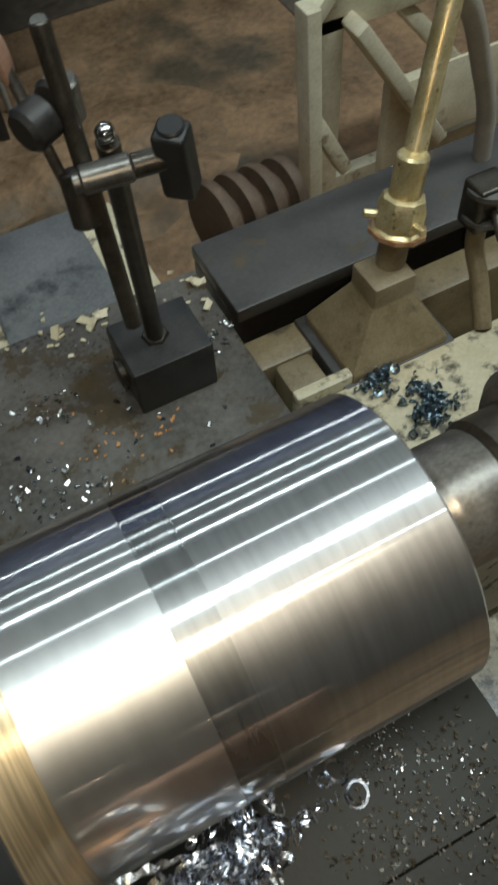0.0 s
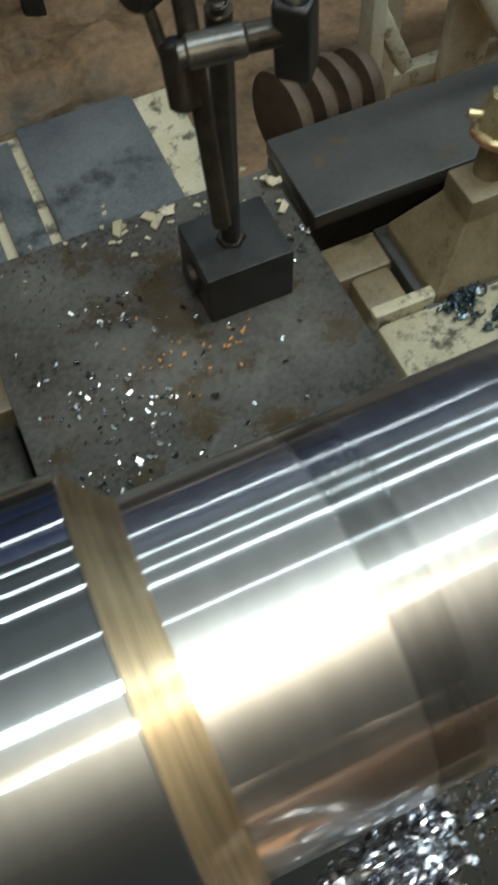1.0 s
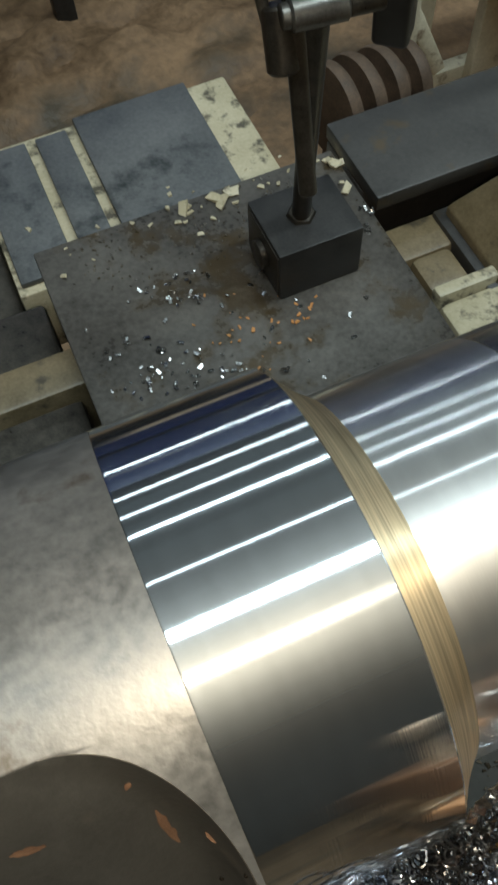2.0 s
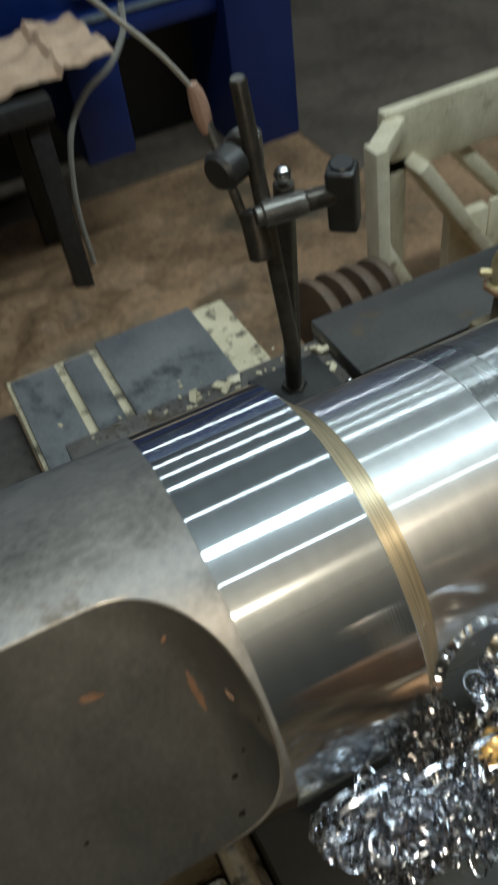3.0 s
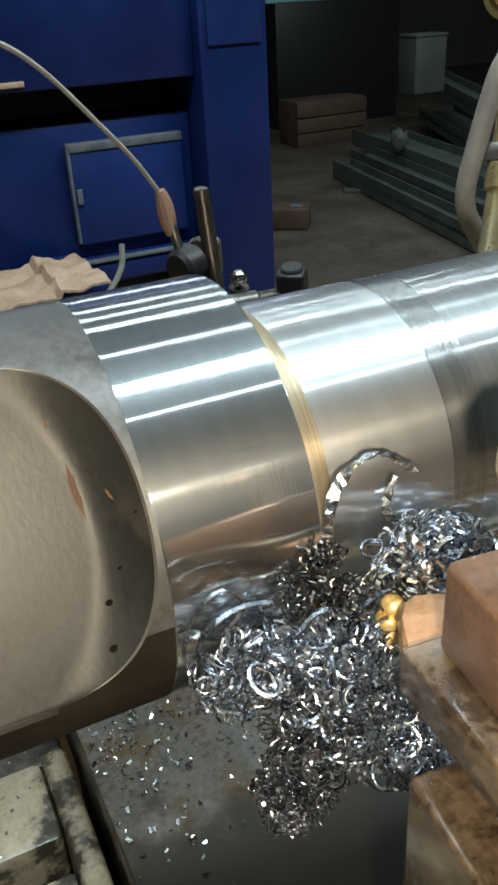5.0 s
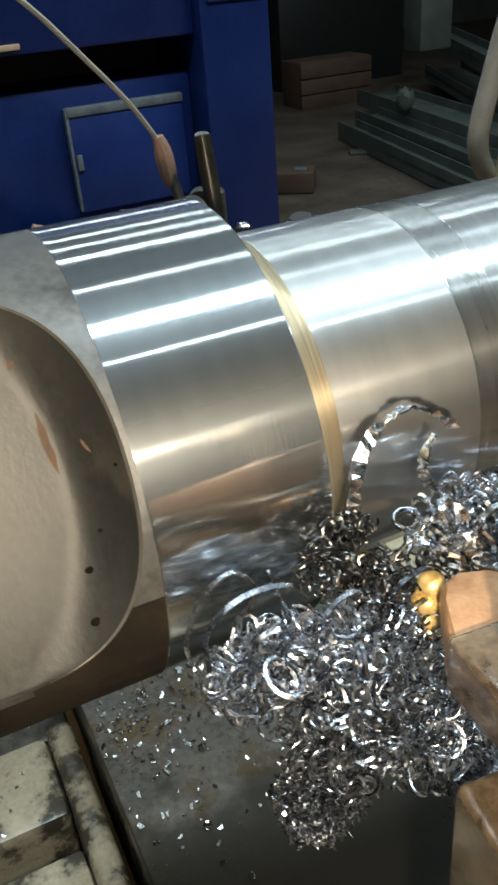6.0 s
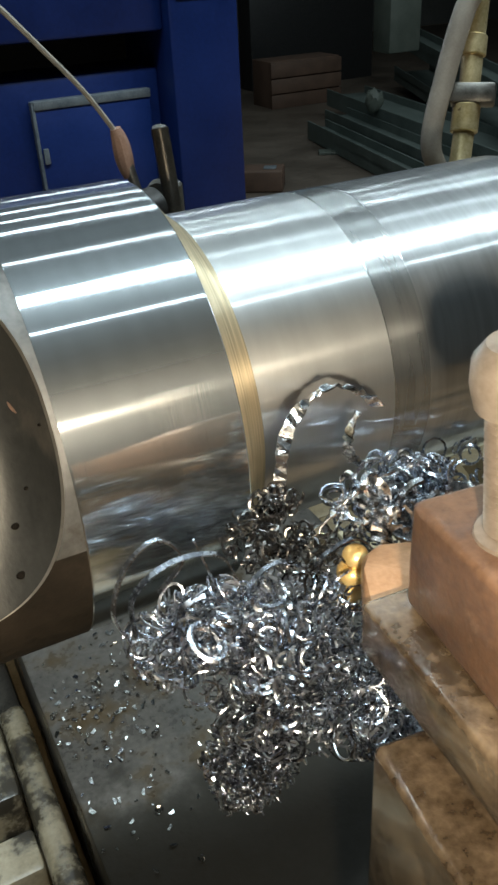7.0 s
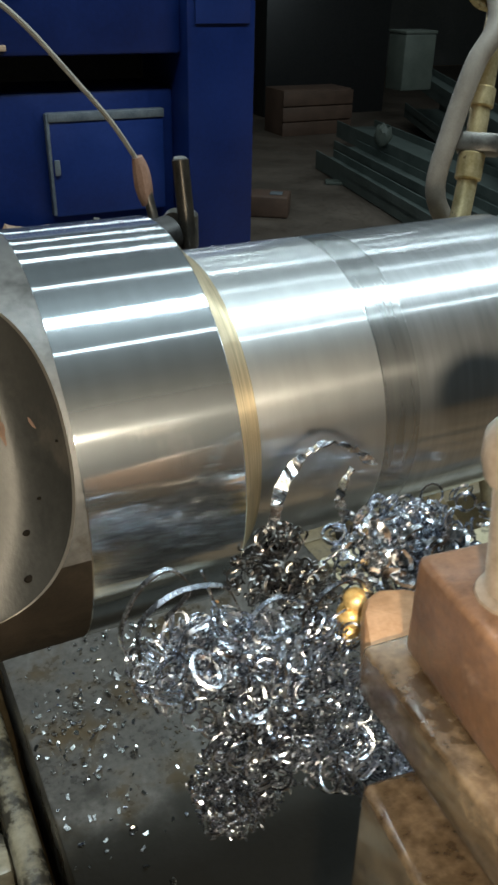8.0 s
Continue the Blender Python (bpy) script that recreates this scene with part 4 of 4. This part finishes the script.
def loose_chips():
    flakes("grime", 520, (0.06, 0.213, -0.132, 0.06), 0.0026, M_SLUDGE, "brown oily grime caked on the saddle plate", 21, z=ZP + 0.0003, blobs=[(0.15, -0.02, 0.026), (0.18, -0.07, 0.03), (0.11, -0.06, 0.02)], curled=0)
    flakes("grime", 160, (-0.034, 0.10, 0.06, 0.24), 0.0019, M_SLUDGE, "brown oily grime caked on the saddle plate", 22, blobs=[(-0.015, 0.175, 0.012), (0.045, 0.145, 0.012), (0.02, 0.20, 0.02)], curled=0)
    flakes("grime", 300, (-0.04, 0.21, 0.33, 0.40), 0.0018, M_SLUDGE, "brown oily grime caked on the saddle plate", 23, blobs=[(0.16, 0.375, 0.02), (0.02, 0.385, 0.02), (0.10, 0.36, 0.02)], curled=0)
    flakes("bright_chips", 230, (-0.034, 0.214, 0.06, 0.34), 0.0038, M_CHIP, "bright steel chips scattered on the oily saddle", 3, blobs=[(0.03, 0.235, 0.022), (0.06, 0.22, 0.03), (0.198, 0.335, 0.012), (0.012, 0.27, 0.018), (0.11, 0.27, 0.05), (0.05, 0.33, 0.015)])
    flakes("orange_flakes", 34, (-0.03, 0.2, 0.2, 0.32), 0.003, M_ORANGE, "orange rust flakes on the saddle plate", 5, blobs=[(0.075, 0.283, 0.012), (0.10, 0.268, 0.02), (0.125, 0.27, 0.008)], curled=0)
    flakes("cream_flakes", 48, (-0.04, 0.2, 0.25, 0.43), 0.0042, M_CREAM, "flakes of cream paint on the saddle plate", 6, blobs=[(0.07, 0.405, 0.015), (0.13, 0.39, 0.02), (0.19, 0.37, 0.012), (-0.02, 0.405, 0.018), (0.17, 0.40, 0.015)], curled=0)
    flakes("paint_clumps", 18, (-0.034, 0.214, 0.33, 0.404), 0.0095, M_CREAM, "thick clumps of cream paint on the rear of the plate", 16, blobs=[(0.205, 0.390, 0.007), (0.206, 0.366, 0.006), (0.118, 0.397, 0.006), (0.084, 0.397, 0.005)], curled=0)
    flakes("front_chips", 260, (0.05, 0.213, -0.13, 0.03), 0.0017, M_CHIP, "bright chips on the wet front of the saddle", 8, blobs=[(0.16, -0.03, 0.02), (0.17, -0.06, 0.025), (0.14, -0.01, 0.012)])
    flakes("wet_chips", 230, (-0.034, 0.06, 0.02, 0.24), 0.0030, M_CHIP, "small wet chips on the oily saddle plate", 9, blobs=[(-0.02, 0.18, 0.02), (0.0, 0.15, 0.03), (0.02, 0.2, 0.03), (-0.02, 0.1, 0.03)])
    flakes("blue_chips", 330, (0.232, 0.42, 0.12, 0.262), 0.0056, M_BLUESWARF, "heat blued swarf lying on the cream ledge", 11, z=0.779, blobs=[(0.301, 0.249, 0.008), (0.297, 0.240, 0.007), (0.325, 0.211, 0.009), (0.318, 0.195, 0.008), (0.333, 0.200, 0.009)], curled=0.95)
    flakes("ledge_chips", 60, (-0.14, -0.068, 0.145, 0.25), 0.0024, M_CHIP, "bright chips on the oil soaked casting", 12, z=0.791)


# ---- background ----
def blue_machine():
    t = thing("blue_machine", "large dark blue machine tool with a small door", "machine", at=(0.012, 0, -0.060))
    part("bed_ledge", box(-1.6, 0.93, 2.28, 3.3, 0.49, 0.558, 0.01), M_BLUE, t)
    part("ledge_edge", box(-1.6, 0.93, 2.272, 2.30, 0.5585, 0.568, 0.002), M_WORN, t, "worn bare ledge edge")
    # black block stands in for the shade under the ledge
    part("under_space", box(-1.6, 0.93, 2.55, 3.3, 0.0, 0.489, 0.0), M_BLACK, t, "black fill painted for the shade under the ledge")
    part("body", box(-1.6, 0.93, 2.36, 3.3, 0.56, 0.96, 0.012), M_BLUE, t)
    part("upper_body", box(-1.6, 0.93, 2.28, 3.3, 1.06, 2.1, 0.012), M_BLUE, t)
    # blackened back wall, painted for the shadow in the recess
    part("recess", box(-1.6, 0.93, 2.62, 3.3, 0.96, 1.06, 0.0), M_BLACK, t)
    part("column", box(0.93, 1.155, 2.24, 3.3, 0.0, 2.2, 0.015), M_BLUE, t, "blue upright column")
    part("cover_plate", box(0.955, 1.13, 2.232, 2.24, 1.14, 2.0, 0.003), M_BLUEDOOR, t)
    door = part("door", box(0.53, 0.887, 2.335, 2.362, 0.605, 0.897, 0.004), M_BLUEDOOR, t, "small blue door")
    part("door_lip", box(0.528, 0.889, 2.330, 2.36, 0.880, 0.905, 0.003), M_WORN, door, "worn bare upper edge")
    part("door_edge", box(0.522, 0.532, 2.333, 2.36, 0.61, 0.903, 0.003), M_WORN, door)
    part("latch", box(0.535, 0.552, 2.325, 2.334, 0.73, 0.775, 0.003), M_WORN, door)
    part("gauge_strip", box(0.30, 0.42, 2.27, 2.279, 1.075, 1.09, 0.002), M_CLOTH, t)
    part("side_rail", box(0.30, 0.345, 2.262, 2.279, 1.10, 1.9, 0.004), M_WORN, t)
    strip = part("strip_light", box(-0.6, 1.1, 2.19, 2.20, 1.548, 1.562, 0.002), glow("cool strip light", (0.8, 0.92, 1.0), 14.0), t, "thin cool white strip light")
    part("light_housing", box(-0.62, 1.12, 2.201, 2.24, 1.54, 1.57, 0.003), M_WORN, strip)
    part("lower_box", box(0.36, 0.50, 1.93, 2.29, 0.33, 0.60, 0.01), M_BLUE, t)


def scraps():
    t = thing("cardboard_scrap", "crumpled peach cardboard on a blue box", "scrap", at=(0.245, 1.95, 0.552))
    bm = bmesh.new()
    bmesh.ops.create_grid(bm, x_segments=36, y_segments=24, size=0.5)
    for v in bm.verts:
        n = noise.fractal(Vector((v.co.x * 5, v.co.y * 5, 1.7)), 1.0, 2.0, 4)
        v.co = Vector((v.co.x * 0.44, v.co.y * 0.34, 0.02 + 0.020 * n + 0.02 * (v.co.x > 0.2)))
    bmesh.ops.solidify(bm, geom=bm.faces[:], thickness=0.006)
    part("sheet", bm, M_CLOTH, t)
    t2 = thing("scrap_table", "dark low table under the cardboard scrap", "table", at=(0.10, 1.95, -0.050))
    part("top", box(-0.45, 0.19, -0.2, 0.2, 0.55, 0.60, 0.006), M_CAST, t2)
    for x in (-0.42, 0.12):
        for y in (-0.16, 0.16):
            part("leg", box(x, x + 0.05, y - 0.02, y + 0.02, 0, 0.55, 0.004), M_CAST, t2)
    t3 = thing("loose_cable", "grey cable hanging in front of the blue machine", "cable", at=(0, 0, -0.045))
    part("sheath", tube([(0.533, 1.88, 0.70), (0.52, 1.87, 0.64), (0.47, 1.86, 0.58), (0.39, 1.86, 0.53), (0.33, 1.86, 0.44), (0.30, 1.87, 0.25), (0.31, 1.9, 0.01)], 0.008, 8), M_WIRE, t3)
    bm = bmesh.new()
    bmesh.ops.create_grid(bm, x_segments=60, y_segments=40, size=0.5)
    for v in bm.verts:
        r = math.hypot(v.co.x * 2, v.co.y * 2)
        h = max(0.0, 1 - r) ** 0.7
        n = noise.fractal(Vector((v.co.x * 9, v.co.y * 7, 4.2)), 1.0, 2.0, 5)
        v.co = Vector((v.co.x * 1.5, v.co.y * 0.8, h * (0.05 + 0.06 * n) - 0.006))
    tagged(part("ground", bm, M_DIRT, m=pose(0.10, 1.62, 0.0)), "low uneven rise of brown earth in the floor", "ground", kind="structure")


def cream_frame():
    t = thing("trestle", "dirty cream painted welded steel trestle on the floor", "trestle", at=(0.022, 0.008, 0.0))
    w = 0.062

    def bar(name, a, b, u=w, v=0.03):
        a, b = Vector(a), Vector(b)
        n = (b - a).length
        part(name, box(-u / 2, u / 2, -v / 2, v / 2, 0, n, 0.004, 2, along(a, b)), M_FRAME, t)

    bar("leg", (0.730, 1.10, 0.0), (0.712, 1.10, 0.545), 0.048)
    bar("leg", (0.815, 1.20, 0.0), (0.815, 1.20, 0.450), 0.055)
    bar("leg", (1.30, 1.20, 0.0), (1.30, 1.20, 0.450))
    bar("top_panel", (0.787, 1.20, 0.485), (1.33, 1.20, 0.485), 0.03, 0.135)
    bar("cross_tie", (0.715, 1.105, 0.520), (0.815, 1.19, 0.520), 0.04, 0.04)
    bar("brace", (0.845, 1.165, 0.445), (1.08, 1.165, 0.115), 0.080)
    bar("brace", (0.955, 1.235, 0.450), (1.23, 1.235, 0.15), 0.080)
    bar("brace", (0.72, 1.10, 0.33), (0.80, 1.10, 0.18), 0.045)
    bar("post", (1.02, 1.20, 0.0), (1.02, 1.20, 0.25), 0.11)
    bar("foot_rail", (0.80, 1.23, 0.02), (1.33, 1.23, 0.02), 0.035, 0.05)
    part("gusset", box(1.08, 1.27, 1.188, 1.198, 0.08, 0.26, 0.003), M_FRAME, t)


def far_goods():
    for a, b, h in (((3.35, 5.4, 0.07), (2.75, 2.4, 0.07), 0.14), ((3.65, 5.6, 0.09), (3.0, 2.3, 0.09), 0.18), ((4.0, 6.0, 0.16), (3.25, 2.2, 0.16), 0.32), ((5.2, 6.7, 0.16), (3.7, 3.4, 0.16), 0.32), ((5.35, 7.0, 0.42), (3.5, 3.3, 0.42), 0.20)):
        t = thing("steel_beam", "long grey green steel beam in a stack on the floor", "beam", "stacked beams")
        a, b = Vector((a[0] * 0.935, a[1] * 0.925, a[2])), Vector((b[0] * 0.935, b[1] * 0.925, b[2]))
        m = along(a, b)
        part("web", box(-h / 2, h / 2, -0.010, 0.010, 0, (b - a).length, 0.0, 1, m), M_BEAM, t)
        for k in (-1, 1):
            part("flange", box(k * h / 2 - 0.010 * (k > 0), k * h / 2 + 0.010 * (k < 0), -0.06, 0.06, 0, (b - a).length, 0.002, 1, m), M_BEAM, t)
    t = thing("grey_box", "upright grey green box on the stacked beams", "box", at=(3.81, 5.03, 0.500))
    part("case", box(-0.13, 0.13, -0.1, 0.1, 0.0, 0.36, 0.01), M_BOX, t)
    part("lid", box(-0.135, 0.135, -0.105, 0.105, 0.361, 0.38, 0.004), M_BOX, t)
    t = thing("wooden_crate", "low brown wooden crate on the dark floor", "crate", at=(3.80, 6.38, 0.0))
    for z in (0.0, 0.12, 0.24):
        part("plank", box(-0.34, 0.34, -0.15, -0.13, z, z + 0.11, 0.004), M_BROWN, t)
    part("body", box(-0.33, 0.33, -0.129, 0.2, 0.0, 0.36, 0.004), M_BROWN, t)
    t = thing("brown_block", "small brown wooden block on the dark floor", "block", at=(2.16, 4.02, 0.004))
    part("block", box(-0.13, 0.13, -0.09, 0.09, 0.0, 0.12, 0.012, 3, Matrix.Rotation(-0.6, 4, "Z")), M_BROWN, t)
    part("nail_plate", box(0.02, 0.09, -0.05, 0.02, 0.1195, 0.126, 0.003, 2, Matrix.Rotation(-0.6, 4, "Z")), M_WORN, t)
    t = thing("scrap_plate", "pale scrap metal offcut lying on the dark floor", "scrap", at=(2.98, 4.52, 0.004))
    part("plate", box(-0.11, 0.11, -0.05, 0.05, 0.0, 0.02, 0.006, 2, Matrix.Rotation(-0.5, 4, "Z")), M_BOX, t)
    t = thing("floor_lump", "pale casting lump lying on the dark floor", "casting", at=(3.385, 4.67, 0.185))
    bm = bmesh.new()
    bmesh.ops.create_icosphere(bm, subdivisions=3, radius=1)
    for v in bm.verts:
        n = noise.fractal(v.co * 2.2, 1.0, 2.0, 3)
        v.co = Vector((v.co.x * 0.06, v.co.y * 0.06, 0.075 + v.co.z * 0.075 * (1 - 0.3 * v.co.x))) * (1 + 0.16 * n)
    part("lump", bm, M_BOX, t)
    t = thing("sheet_stack", "pale teal sheet panels leaning at the dark wall", "panel", at=(4.2, 7.5, 0.0))
    part("panel", box(-0.36, 0.05, -0.02, 0.02, 0.0, 1.52, 0.004), M_TEAL, t)
    part("panel", box(0.07, 0.42, -0.01, 0.03, 0.0, 1.36, 0.004), M_TEAL, t)
    part("rack", box(-0.40, 0.95, -0.28, -0.04, 0.0, 1.08, 0.01), M_BLACK, t, "dark low rack")


# ---- the phone torch beside the lens, seen in the shaft as the warm streak ----
def torch():
    t = thing("torch", "small warm white LED torch held over the work", "torch")
    part("led", turned([(0.0040, 0.0), (0.0040, 0.0004)], pose(0, 0, -0.0006), 20), glow("warm white led", (1.0, 0.85, 0.64), TORCH_STRENGTH), t)
    part("bezel", turned([(0.0043, 0.0), (0.0056, 0.0), (0.0056, 0.002), (0.0043, 0.002)], pose(0, 0, -0.0004), 24, caps=False), M_BLACK, t)
    return t


TORCH_STRENGTH = 3200.0
TORCH_OFFSET = pose(0.014, -0.019, 0.006)


def motions():
    """The torch is carried with the lens; the cross slide draws the tool and its swarf away from the shaft."""
    walk(TORCH, [(t, m @ TORCH_OFFSET) for t, m in PATH])
    slide = [(0.0, 0.0128), (3.3, 0.0128), (4.2, 0.0128), (5.5, 0.0102), (6.0, 0.0058), (6.5, 0.0030), (7.0, 0.0), (7.5, -0.0045), (8.0, -0.0071)]
    sway = {7.5: (0.0, 0.0022), 8.0: (-0.0010, 0.0016)}
    bend = {7.5: (-0.0014, 0.0), 8.0: (-0.0042, -0.0006)}
    for group, rest, own in ((TOOL, 0.0, {}), (REAR, 0.0128, {}), (NEST, 0.0, sway), (RIBBONS, 0.0, bend)):
        for ob in group:
            home = ob.matrix_basis.copy()
            rows = []
            for t, dy in slide:
                dx, dz = own.get(t, (0.0, 0.0))
                rows.append((t, Matrix.Translation((dx, dy - rest, dz)) @ home))
            walk(ob, rows)


hall()
workpiece()
centre()
bed()
cross_slide()
saddle()
indicator_stand()
wire()
coolant_column()
hose_fittings()
rusty_rings()
toolpost()
swarf_nest()
blue_machine()
scraps()
cream_frame()
far_goods()
loose_chips()
TORCH = torch()
motions()
